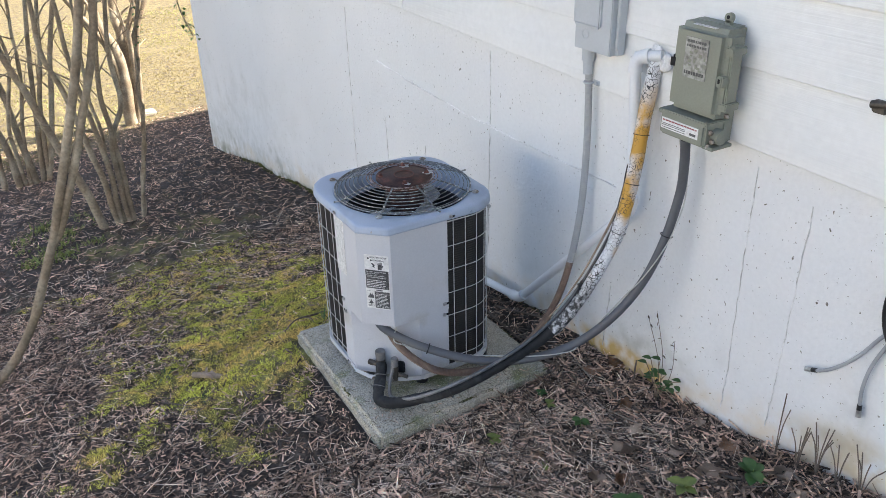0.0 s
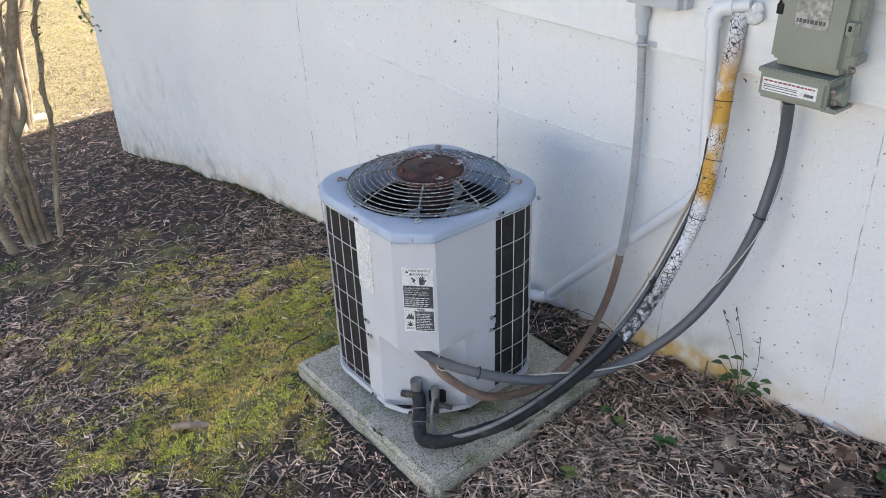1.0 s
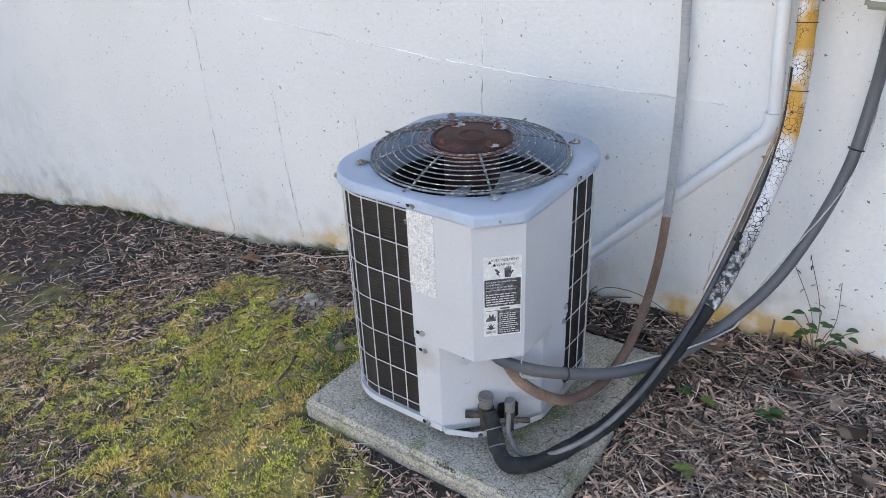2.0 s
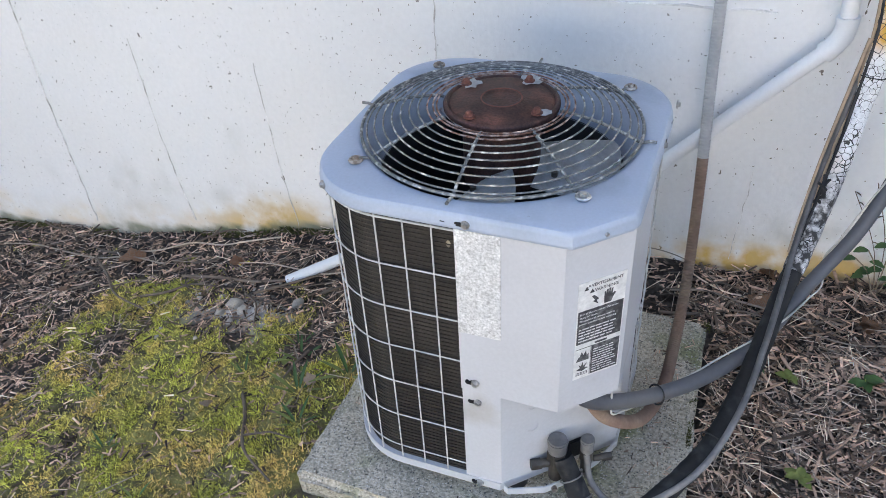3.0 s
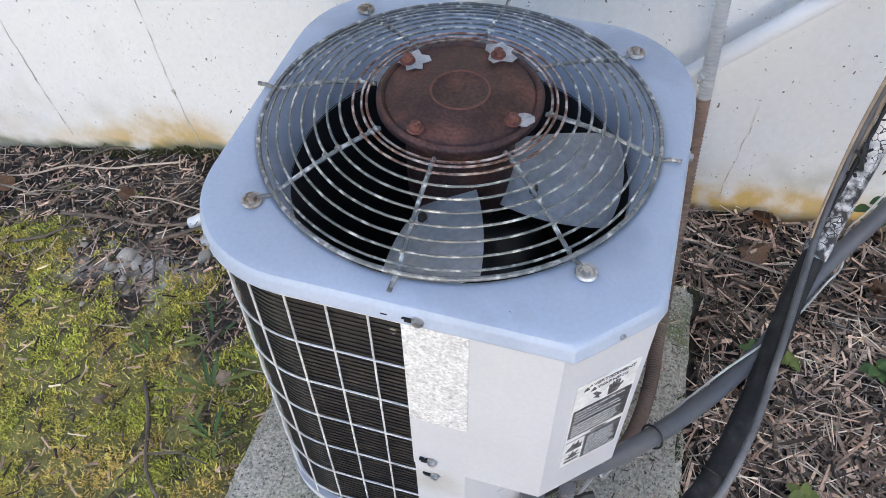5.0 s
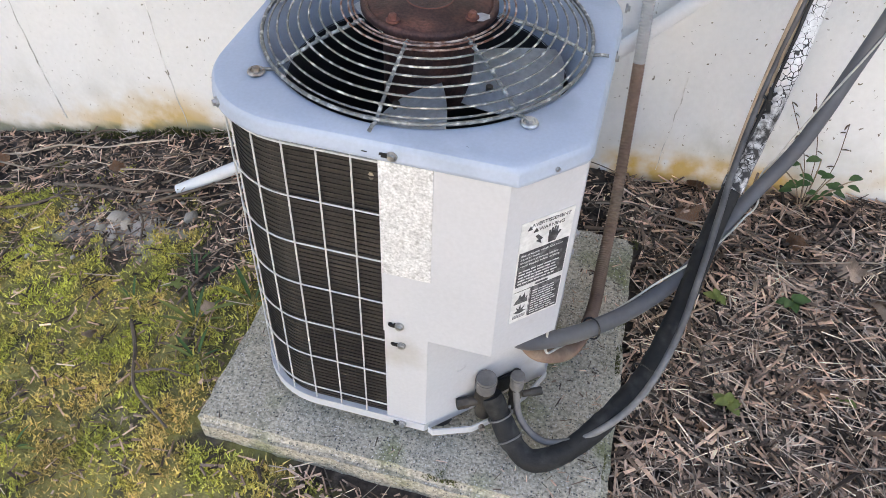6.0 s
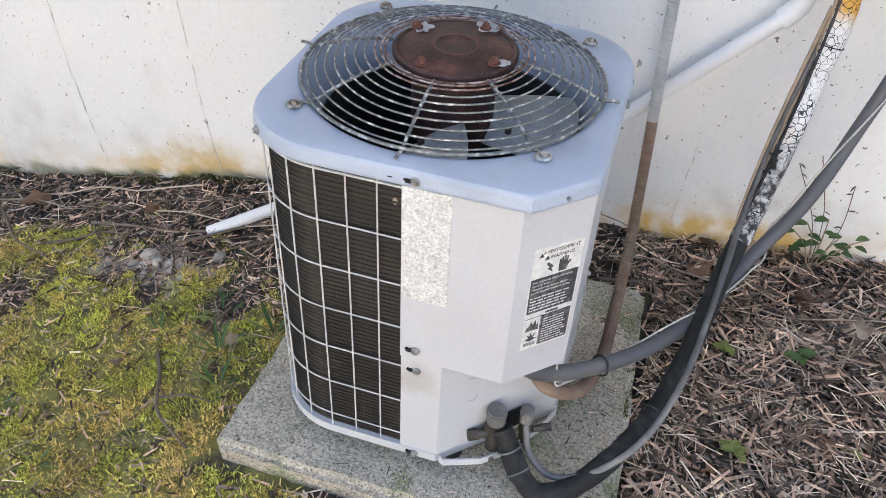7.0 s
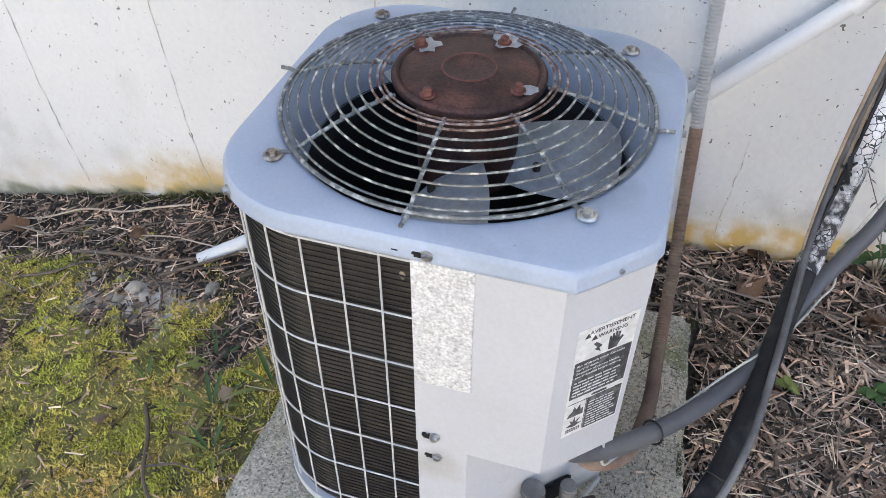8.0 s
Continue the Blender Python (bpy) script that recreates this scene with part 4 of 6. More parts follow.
B = glide([(0.772, 0.520, 1.010), (0.769, 0.535, 0.90), (0.765, 0.535, 0.796), (0.753, 0.499, 0.629), (0.714, 0.454, 0.469), (0.658, 0.374, 0.331), (0.576, 0.284, 0.222), (0.505, 0.140, 0.185), (0.418, 0.005, 0.188), (0.319, -0.129, 0.232), (0.240, -0.218, 0.285), (0.195, -0.245, 0.330)], 160)
feed = thing("electrical_conduit", B[0], "dark grey smooth liquid-tight power conduit with black cable ties", "conduit")
part("conduit", tube(bmesh.new(), B, 0.0145, 16), conduit_dark, feed, "dark grey smooth conduit", 60)
bm = bmesh.new()
cyl(bm, (0.772, 0.522, 1.018), (0.771, 0.530, 0.985), 0.021, 16)
part("fitting", bm, black_plastic, feed)
C = glide([(0.576, 0.575, 1.159), (0.587, 0.537, 1.008), (0.602, 0.505, 0.86), (0.612, 0.468, 0.72), (0.604, 0.44, 0.6), (0.590, 0.395, 0.5), (0.573, 0.345, 0.405), (0.552, 0.285, 0.318), (0.527, 0.205, 0.25), (0.506, 0.11, 0.203), (0.483, 0.015, 0.16), (0.447, -0.095, 0.115), (0.396, -0.184, 0.085), (0.340, -0.250, 0.055), (0.285, -0.283, 0.045), (0.245, -0.268, 0.055), (0.212, -0.240, 0.090), (0.190, -0.226, 0.125)], 360)


def wrap_radius(i, r0, amp, q):
    return r0 + amp * noise.noise(Vector(C[i]) * q) + amp * 0.5 * noise.noise(Vector(C[i]) * q * 3.1)


lines = thing("insulated_pipe", C[0], "refrigerant pipe in cracked white and ochre wrap, black foam below", "insulated pipe")
T1 = 158
bm = tube(bmesh.new(), C[:T1], [wrap_radius(i, 0.0225 if i < 85 else 0.0205, 0.0016, 22) for i in range(T1)], 28)
wrap_mesh = part("pipe_wrap", bm, tape_white, lines, "cracked white painted wrap with ochre stains", 70)
vals = []
for v in wrap_mesh.data.vertices:
    z = v.co.z
    side = noise.noise(Vector((v.co.x * 30, v.co.y * 30, z * 9)))
    vals.append(float(np.clip(soft(1.12, 1.02, z) * soft(0.66, 0.73, z) * (1.5 + 1.5 * side) + 0.6 * soft(0.7, 0.66, z) * soft(0.45, 0.5, z) * (side > 0.35), 0, 3)))
wrap_mesh.data.attributes.new("flake", "FLOAT", "POINT").data.foreach_set("value", [float(1.2 * soft(0.50, 0.40, v.co.z)) for v in wrap_mesh.data.vertices])
wrap_mesh.data.attributes.new("ochre", "FLOAT", "POINT").data.foreach_set("value", vals)
bm = tube(bmesh.new(), C[T1 - 4:], [wrap_radius(i, 0.0195, 0.0022, 26) for i in range(T1 - 4, 360)], 20)
foam = part("foam_sleeve", bm, foam_black, lines, "black foam insulation sleeve", 70)
# split edge of the old cover standing off along the wrap
for r_, mat_, off in ((0.0045, cut_wood, (-0.021, -0.008, 0.0)), (0.0040, foam_black, (-0.016, -0.016, 0.0))):
    pts = [Vector(C[i]) + Vector(off) * (1 + 0.12 * noise.noise(Vector(C[i]) * 17)) for i in range(44, 152, 2)]
    part("split_edge", tube(bmesh.new(), pts, [r_ * (0.75 + 0.5 * abs(noise.noise(p * 31))) for p in pts], 7), mat_, wrap_mesh, "", 60)
# torn collar where the wrap has split, and bands
bm = bmesh.new()
rnd = random.Random(14)
for k in range(7):
    i = 118 + rnd.randrange(8)
    p = Vector(C[i]) + Vector((-0.012 + rnd.uniform(-0.006, 0.004), -0.021, rnd.uniform(-0.02, 0.02)))
    box(bm, (-0.002, -0.004, -0.012), (0.002, 0.004, 0.012), 0.001, 1, Matrix.Translation(p) @ Euler((rnd.uniform(-1, 1), rnd.uniform(-1, 1), rnd.random() * 3)).to_matrix().to_4x4())
part("torn_edge", bm, foam_black, wrap_mesh)
for i in (30, 52, 78):
    p, q = Vector(C[i]), Vector(C[i + 2])
    d = (q - p).normalized()
    u = d.orthogonal().normalized()
    w = d.cross(u)
    part("band", tube(bmesh.new(), [p + (u * math.cos(a) + w * math.sin(a)) * 0.0242 for a in np.linspace(0, 2 * math.pi, 29)[:-1]], 0.0011, 5, True), foam_black, wrap_mesh)
for i, r in ((232, 0.026), (322, 0.022), (338, 0.022)):
    p, q = Vector(C[i]), Vector(C[i + 3])
    d = (q - p).normalized()
    u = d.orthogonal().normalized()
    w = d.cross(u)
    part("cable_tie", tube(bmesh.new(), [p + (u * math.cos(a) + w * math.sin(a)) * r for a in np.linspace(0, 2 * math.pi, 25)[:-1]], 0.0017, 5, True), black_plastic if i == 232 else line_grey, lines)

C2 = glide([(0.598, 0.470, 0.700), (0.577, 0.425, 0.58), (0.556, 0.370, 0.46), (0.537, 0.287, 0.348), (0.524, 0.185, 0.272), (0.508, 0.075, 0.218), (0.484, -0.050, 0.172), (0.440, -0.160, 0.128), (0.375, -0.225, 0.085), (0.300, -0.246, 0.055), (0.248, -0.225, 0.070), (0.228, -0.198, 0.120)], 160)
thin = thing("liquid_line", C2[0], "thin grey liquid line tied along the black foam sleeve", "pipe")
part("pipe", tube(bmesh.new(), C2, 0.0062, 12), line_grey, thin, "thin weathered grey pipe", 60)
bm = bmesh.new()
pts = [Vector(p) + Vector((-0.010, -0.012, 0.006)) for p in C2[:48]]
part("split_cover", tube(bm, pts, [0.0042 * (1 - 0.5 * i / 48) for i in range(48)], 8), cut_wood, thin, "split ochre strip of old cover", 60)

# pale control wire tied to the power conduit
rnd = random.Random(4)
W = []
for i in range(0, 160, 4):
    a = i * 0.10
    t = (Vector(B[min(i + 1, 159)]) - Vector(B[max(i - 1, 0)])).normalized()
    u = t.orthogonal().normalized()
    w = t.cross(u)
    W.append(Vector(B[i]) + (u * math.cos(a) + w * math.sin(a)) * (0.0172 + 0.003 * rnd.random()))
W = W[:-4] + [Vector((0.262, -0.19, 0.31)), Vector((0.258, -0.18, 0.34))]
thing_wire = thing("control_wire", W[0], "thin pale low-voltage wire wound round the conduit", "wire")
part("wire", tube(bmesh.new(), glide(W, 240), 0.0021, 6), wire_pale, thing_wire, "", 60)
for i in (40, 128):
    p, q = Vector(B[i]), Vector(B[i + 2])
    d = (q - p).normalized()
    u = d.orthogonal().normalized()
    w = d.cross(u)
    part("cable_tie", tube(bmesh.new(), [p + (u * math.cos(a) + w * math.sin(a)) * 0.0185 for a in np.linspace(0, 2 * math.pi, 21)[:-1]], 0.0018, 5, True), black_plastic, feed)

# service valves
bm = bmesh.new()
gm_ = Matrix.Translation((0.208, -0.1685, 0.098)) @ Euler((0, 0, math.atan2(0.176, 0.18))).to_matrix().to_4x4()
box(bm, (-0.026, -0.005, -0.026), (0.026, 0.002, 0.024), 0.004, 2, gm_)
part("grommet", bm, black_plastic, unit, "black rubber grommet behind the valves")
for dx in (-0.024, 0.026):
    part("bracket_bolt", cyl(bmesh.new(), (0.206 + dx, -0.229 + dx * 1.0, 0.064), (0.210 + dx, -0.236 + dx * 1.0, 0.064), 0.0055, 10), bolt_brown, unit)
for cx_, cy_, zt, r, nm in ((0.178, -0.222, 0.166, 0.0175, "large"), (0.228, -0.192, 0.152, 0.0125, "small")):
    v = thing("service_valve", (cx_, cy_, 0.05), "oxidised brass service valve, the %s one of the pair" % nm, "valve", "service valves")
    bm = bmesh.new()
    cyl(bm, (cx_, cy_, 0.06), (cx_, cy_, zt - 0.03), r * 0.85, 16)
    cyl(bm, (cx_, cy_, zt - 0.055), (cx_, cy_, zt - 0.032), r * 1.1, 6)
    part("body", bm, brass_dark, v)
    bm = bmesh.new()
    cyl(bm, (cx_, cy_, zt - 0.032), (cx_, cy_, zt), r, 18)
    cyl(bm, (cx_, cy_, zt - 0.012), (cx_, cy_, zt - 0.005), r * 1.08, 18)
    part("cap", bm, line_grey, v, "round grey valve cap")
    s_ = -1 if nm == "large" else 1
    bm = bmesh.new()
    a = Vector((cx_ + s_ * 0.012, cy_ + s_ * 0.008, zt - 0.062))
    d = Vector((s_ * 1, s_ * 0.55, 0)).normalized()
    cyl(bm, a, a + d * 0.022, r * 0.5, 12)
    cyl(bm, a + d * 0.016, a + d * 0.036, r * 0.62, 6)
    part("port", bm, brass_dark, v)

# white drain pipe
KEY = [(0.600, 0.574, 1.184), (0.517, 0.545, 1.168), (0.553, 0.550, 0.664), (-0.055, 0.550, 0.012), (-0.452, 0.493, 0.0), (-0.775, 0.343, -0.140)]
pvc = thing("drain_pipe", KEY[0], "white plastic drain pipe with elbows running behind the unit", "pipe")


def straight(a, b, r, mat, parent, name="pipe_run"):
    return part(name, tube(bmesh.new(), [a, b], r, 20), mat, parent, "", 60)


def elbow(a, b, c, r, reach=0.035):
    a, b, c = Vector(a), Vector(b), Vector(c)
    p, q = b + (a - b).normalized() * reach, b + (c - b).normalized() * reach
    pts = [p.lerp(b, t).lerp(b.lerp(q, t), t) for t in np.linspace(0, 1, 10)]
    pts = [p + (a - b).normalized() * 0.012] + pts + [q + (c - b).normalized() * 0.012]
    bm = tube(bmesh.new(), pts, [r * 1.34] * 2 + [r * 1.27] * (len(pts) - 4) + [r * 1.34] * 2, 20)
    part("elbow", bm, pvc_white, pvc, "", 60)


PR = 0.0168
for a, b in zip(KEY, KEY[1:]):
    straight(a, b, PR, pvc_white, pvc)
for i in (1, 2, 3, 4):
    elbow(KEY[i - 1], KEY[i], KEY[i + 1], PR)
bm = bmesh.new()
d = (Vector(KEY[4]) - Vector(KEY[5])).normalized()
cyl(bm, Vector(KEY[5]) - d * 0.0006, Vector(KEY[5]) + d * 0.002, PR * 0.8, 16)
part("open_end", bm, recess_shade_black, pvc)
bm = bmesh.new()
rnd = random.Random(8)
for k in range(16):
    ball(bm, (0.585 + rnd.uniform(-0.035, 0.04), 0.572, 1.175 + rnd.uniform(-0.03, 0.03)), rnd.uniform(0.010, 0.020), 8, (1, 0.5, 1))
seal = tagged(part("wall_seal", bm, caulk, None, "", 60), "lumpy white caulk sealing the pipes into the siding", "caulk")

# ---- grey-green disconnect box ----
dis = thing("disconnect_box", (0.84, 0.575, 1.0), "grey-green enamelled electrical disconnect box with worn label", "disconnect box")
bm = bmesh.new()
box(bm, (0.720, 0.476, 1.080), (0.908, 0.562, 1.320), 0.018, 5)
for v in bm.verts:
    if v.co.z > 1.29 and v.co.y < 0.52:
        v.co.y += 0.012 * (v.co.z - 1.29) / 0.03
cover_box = part("cover", bm, box_green, dis, "grey-green hinged cover", 30)
part("back_box", box(bmesh.new(), (0.735, 0.535, 1.000), (0.888, 0.578, 1.322), 0.006, 2), box_green, dis)
part("lower_box", box(bmesh.new(), (0.712, 0.470, 0.998), (0.884, 0.566, 1.068), 0.008, 3), box_green, dis, "lower wiring compartment", 30)
part("lower_lip", box(bmesh.new(), (0.708, 0.466, 1.060), (0.890, 0.566, 1.073), 0.003, 2), box_green, dis)
part("hinge_rail", box(bmesh.new(), (0.905, 0.500, 1.110), (0.915, 0.540, 1.285), 0.003, 2), box_green, dis)
for z in (1.12, 1.27):
    part("hinge_tab", box(bmesh.new(), (0.895, 0.492, z - 0.012), (0.924, 0.545, z + 0.010), 0.003, 2), box_green, dis)
part("latch", box(bmesh.new(), (0.893, 0.474, 1.175), (0.914, 0.500, 1.205), 0.003, 2), box_green, dis)
part("latch_slot", box(bmesh.new(), (0.900, 0.4725, 1.186), (0.907, 0.476, 1.198), 0.001, 1), recess_shade_black, dis)
part("vent_slot", box(bmesh.new(), (0.7205, 0.490, 1.195), (0.7235, 0.530, 1.225)), recess_shade_black, dis)
part("window", box(bmesh.new(), (0.724, 0.4765, 1.198), (0.741, 0.480, 1.222), 0.001, 1), recess_shade_black, dis)
bm = bmesh.new()
box(bm, (0.838, 0.540, 1.315), (0.862, 0.552, 1.338), 0.004, 2)
cyl(bm, (0.850, 0.540, 1.340), (0.850, 0.552, 1.340), 0.013, 16)
part("hanger_lug", bm, box_green, dis)
part("lug_hole", cyl(bmesh.new(), (0.850, 0.5385, 1.342), (0.850, 0.541, 1.342), 0.005, 12), recess_shade_black, dis)
bm = bmesh.new()
cyl(bm, (0.884, 0.515, 1.030), (0.908, 0.515, 1.030), 0.022, 16)
box(bm, (0.870, 0.48, 0.995), (0.908, 0.56, 1.005), 0.002)
part("knockout", bm, box_green, dis)
for x, y, z in ((0.908, 0.52, 1.09), (0.892, 0.485, 1.045), (0.894, 0.492, 1.018), (0.886, 0.486, 1.003)):
    part("screw", ball(bmesh.new(), (x, y, z), 0.008, 8), bolt_brown, dis)
lab = part("label_plate", box(bmesh.new(), (0.773, 0.4762, 1.178), (0.853, 0.479, 1.288)), worn_label, dis, "scratched worn label", None)
bm = bmesh.new()
rnd = random.Random(6)
for z, h_ in ((1.274, 0.007), (1.262, 0.006), (1.188, 0.009)):
    x = 0.778
    while x < 0.845:
        w_ = rnd.uniform(0.003, 0.009)
        box(bm, (x, 0.4755, z), (min(x + w_, 0.850), 0.4765, z + h_))
        x += w_ + 0.0025
part("printed_text", bm, line_grey, lab, smooth=None)["kind"] = "stuff"
bm = bmesh.new()
for k in range(14):
    x, z = rnd.uniform(0.785, 0.845), rnd.uniform(1.200, 1.255)
    box(bm, (x, 0.4757, z), (x + rnd.uniform(0.004, 0.012), 0.4765, z + rnd.uniform(0.003, 0.01)))
part("worn_patch", bm, box_green, lab, smooth=None)
lab = part("warning_strip", box(bmesh.new(), (0.724, 0.4682, 1.018), (0.862, 0.471, 1.050)), paper, dis, "white warning strip with red heading", None)
bm = bmesh.new()
x = 0.728
while x < 0.852:
    w_ = rnd.uniform(0.005, 0.012)
    box(bm, (x, 0.4675, 1.042), (min(x + w_, 0.857), 0.4685, 1.0455))
    x += w_ + 0.002
part("printed_text", bm, ink_red, lab, smooth=None)["kind"] = "stuff"
bm = bmesh.new()
for z in (1.033, 1.0285, 1.022):
    box(bm, (0.728, 0.4676, z), (0.815, 0.4685, z + 0.0016))
box(bm, (0.832, 0.4676, 1.024), (0.855, 0.4685, 1.031))
part("printed_text", bm, line_grey, lab, smooth=None)["kind"] = "stuff"
part("top_sticker", box(bmesh.new(), (0.775, 0.494, 1.3172), (0.855, 0.506, 1.3192), 0.0005, 1), paper_blank, dis)

# ---- pale grey junction box with knockouts ----
jb = thing("junction_box", (0.33, 0.575, 1.15), "pale grey metal junction box on the siding", "junction box")
part("body", box(bmesh.new(), (0.245, 0.525, 1.148), (0.418, 0.576, 1.50), 0.003, 2), box_grey, jb)
part("front_cover", box(bmesh.new(), (0.243, 0.519, 1.225), (0.372, 0.527, 1.50), 0.008, 3), box_grey, jb)
part("flange", box(bmesh.new(), (0.418, 0.545, 1.150), (0.432, 0.576, 1.50), 0.002, 2), box_grey, jb)
for c, ax in (((0.300, 0.5245, 1.20), (0, -1, 0)), ((0.4185, 0.552, 1.19), (1, 0, 0))):
    bm = bmesh.new()
    n_ = Vector(ax)
    u = n_.orthogonal().normalized()
    w = n_.cross(u)
    tube(bm, [Vector(c) + (u * math.cos(a) + w * math.sin(a)) * 0.015 for a in np.linspace(0, 2 * math.pi, 25)[:-1]], 0.0012, 5, True)
    part("knockout", bm, box_grey, jb)

# ---- loose coax cables and clip on the wall ----
for k, pts in enumerate(([(1.46, 0.585, 0.69), (1.43, 0.584, 0.645), (1.385, 0.583, 0.56), (1.34, 0.583, 0.50), (1.30, 0.584, 0.463), (1.272, 0.585, 0.448)], [(1.465, 0.585, 0.68), (1.445, 0.584, 0.62), (1.425, 0.584, 0.55), (1.418, 0.584, 0.48), (1.424, 0.585, 0.413)])):
    cx2 = thing("coax_cable", pts[-1], "loose grey coaxial cable with a metal end connector", "cable", "coax cables")
    g = glide(pts, 50)
    part("jacket", tube(bmesh.new(), g, 0.0052, 10), coax_grey, cx2, "", 60)
    a, b = Vector(g[-1]), Vector(g[-1]) + (Vector(g[-1]) - Vector(g[-4])).normalized() * 0.022
    part("connector", cyl(bmesh.new(), a, b, 0.007, 12), bolt_metal, cx2)
    part("collar", cyl(bmesh.new(), a - (b - a) * 0.7, a, 0.0066, 12), black_plastic, cx2)
hub = thing("cable_coil", (1.52, 0.59, 0.75), "coil of black cable hanging on the wall", "cable")
for k in range(4):
    part("loop", tube(bmesh.new(), [(1.528 + (0.085 + 0.004 * k) * math.cos(a), 0.582 - 0.008 * k, 0.76 + 0.14 * math.sin(a)) for a in np.linspace(0, 2 * math.pi, 41)[:-1]], 0.005, 8, True), black_plastic, hub, "", 60)
bm = bmesh.new()
box(bm, (1.278, 0.560, 1.195), (1.315, 0.578, 1.225), 0.004)
cyl(bm, (1.275, 0.566, 1.212), (1.33, 0.566, 1.222), 0.010, 12)
tagged(part("hose_bib", bm, brass_dark), "small dark metal clamp fixed to the siding", "clamp")

# ---- shrubs and tree ----
def stem(bm, pts, r0, r1, rnd, n=8):
    g = glide(pts, max(8, len(pts) * 6))
    rs = [(r0 + (r1 - r0) * i / (len(g) - 1)) * (1 + 0.10 * noise.noise(Vector(p) * 14)) for i, p in enumerate(g)]
    g = [Vector(p) + 0.012 * Vector((noise.noise(Vector(p) * 4), noise.noise(Vector(p) * 4 + Vector((7, 0, 0))), 0)) for p in g]
    tube(bm, g, rs, n)
    return g


def shrub(name, base, stems, label, rnd, height, spread, lean=(0, 0), r=(0.014, 0.03), twigs=3):
    bz = float(ground_z(base[0], base[1]))
    sh = thing(name, (base[0], base[1], bz), label, "shrub", "shrubs")
    for k in range(stems):
        a = 2 * math.pi * (k + rnd.random() * 0.6) / stems
        out = spread * rnd.uniform(0.3, 1.0)
        hgt = height * rnd.uniform(0.8, 1.1)
        o = Vector((base[0] + 0.10 * math.cos(a), base[1] + 0.10 * math.sin(a), bz - 0.05))
        tip = o + Vector((out * math.cos(a) + lean[0], out * math.sin(a) + lean[1], hgt))
        mid = o.lerp(tip, 0.5) + Vector((rnd.uniform(-0.12, 0.12), rnd.uniform(-0.12, 0.12), 0))
        q1 = o.lerp(mid, 0.5) + Vector((rnd.uniform(-0.05, 0.05), rnd.uniform(-0.05, 0.05), 0))
        bm = bmesh.new()
        r0 = rnd.uniform(*r)
        g = stem(bm, [o, q1, mid, tip], r0, r0 * 0.5, rnd)
        for t in range(twigs):
            i = rnd.randrange(len(g) // 3, len(g) - 2)
            d = Vector((rnd.uniform(-1, 1), rnd.uniform(-1, 1), rnd.uniform(0.4, 1.2))).normalized() * rnd.uniform(0.3, 0.8)
            stem(bm, [g[i], g[i] + d * 0.5 + Vector((0, 0, 0.03)), g[i] + d], r0 * 0.32, r0 * 0.12, rnd, 6)
        part("branch", bm, bark, sh, "", 60)
    return sh


def fan(name, x, paths, radii, label, category, rnd, twigs, up=0.7):
    """A multi-stemmed plant whose stems follow given lines (y, z) in an upright plane, each swaying a little out of it."""
    y0 = sum(p[0][0] for p in paths) / len(paths)
    z0 = float(ground_z(x, y0))
    sh = thing(name, (x, y0, z0), label, category, "shrubs")
    for line, r0 in zip(paths, radii):
        dx = rnd.uniform(-0.25, 0.25)
        (ya, za), (yb, zb) = line[-2], line[-1]
        line = list(line) + [(yb + (yb - ya) * up / max(zb - za, 0.1), zb + up)]
        n = len(line) - 1
        pts = [(x + dx * k / n, y, z) for k, (y, z) in enumerate(line)]
        pts[0] = (x, pts[0][1], float(ground_z(x, pts[0][1])) - 0.04)
        bm = bmesh.new()
        g = stem(bm, pts, r0, r0 * 0.62, rnd, 10)
        for t in range(twigs):
            i = rnd.randrange(len(g) // 4, len(g) - 2)
            d = Vector((rnd.uniform(-1, 1), rnd.uniform(-1, 1), rnd.uniform(0.3, 1.3))).normalized() * rnd.uniform(0.2, 0.7)
            stem(bm, [g[i], g[i] + d * 0.5 + Vector((0, 0, 0.03)), g[i] + d], r0 * 0.30, r0 * 0.12, rnd, 6)
        part("branch", bm, bark, sh, "", 60)
    return sh


rnd = random.Random(21)
fan("shrub", -3.2, (
    ((-0.70, -0.52), (-0.80, -0.24), (-0.87, 0.0), (-0.94, 0.25), (-1.01, 0.48), (-1.06, 0.65)),
    ((-0.61, -0.50), (-0.67, -0.19), (-0.72, 0.10), (-0.77, 0.39), (-0.84, 0.62), (-0.84, 0.94)),
    ((-0.59, -0.48), (-0.61, -0.16), (-0.64, 0.10), (-0.68, 0.38), (-0.70, 0.63), (-0.71, 0.92)),
    ((-0.54, -0.52), (-0.56, -0.14), (-0.54, 0.08), (-0.56, 0.34), (-0.52, 0.66), (-0.48, 0.90)),
    ((-0.51, -0.53), (-0.52, -0.22), (-0.53, 0.02), (-0.44, 0.21), (-0.45, 0.48), (-0.41, 0.89)),
    ((-0.57, -0.52), (-0.60, -0.24), (-0.59, 0.05), (-0.62, 0.3), (-0.60, 0.6))), (0.030, 0.021, 0.019, 0.020, 0.020, 0.014), "leafless shrub of thick tan stems fanning out of mulch", "shrub", rnd, 3)
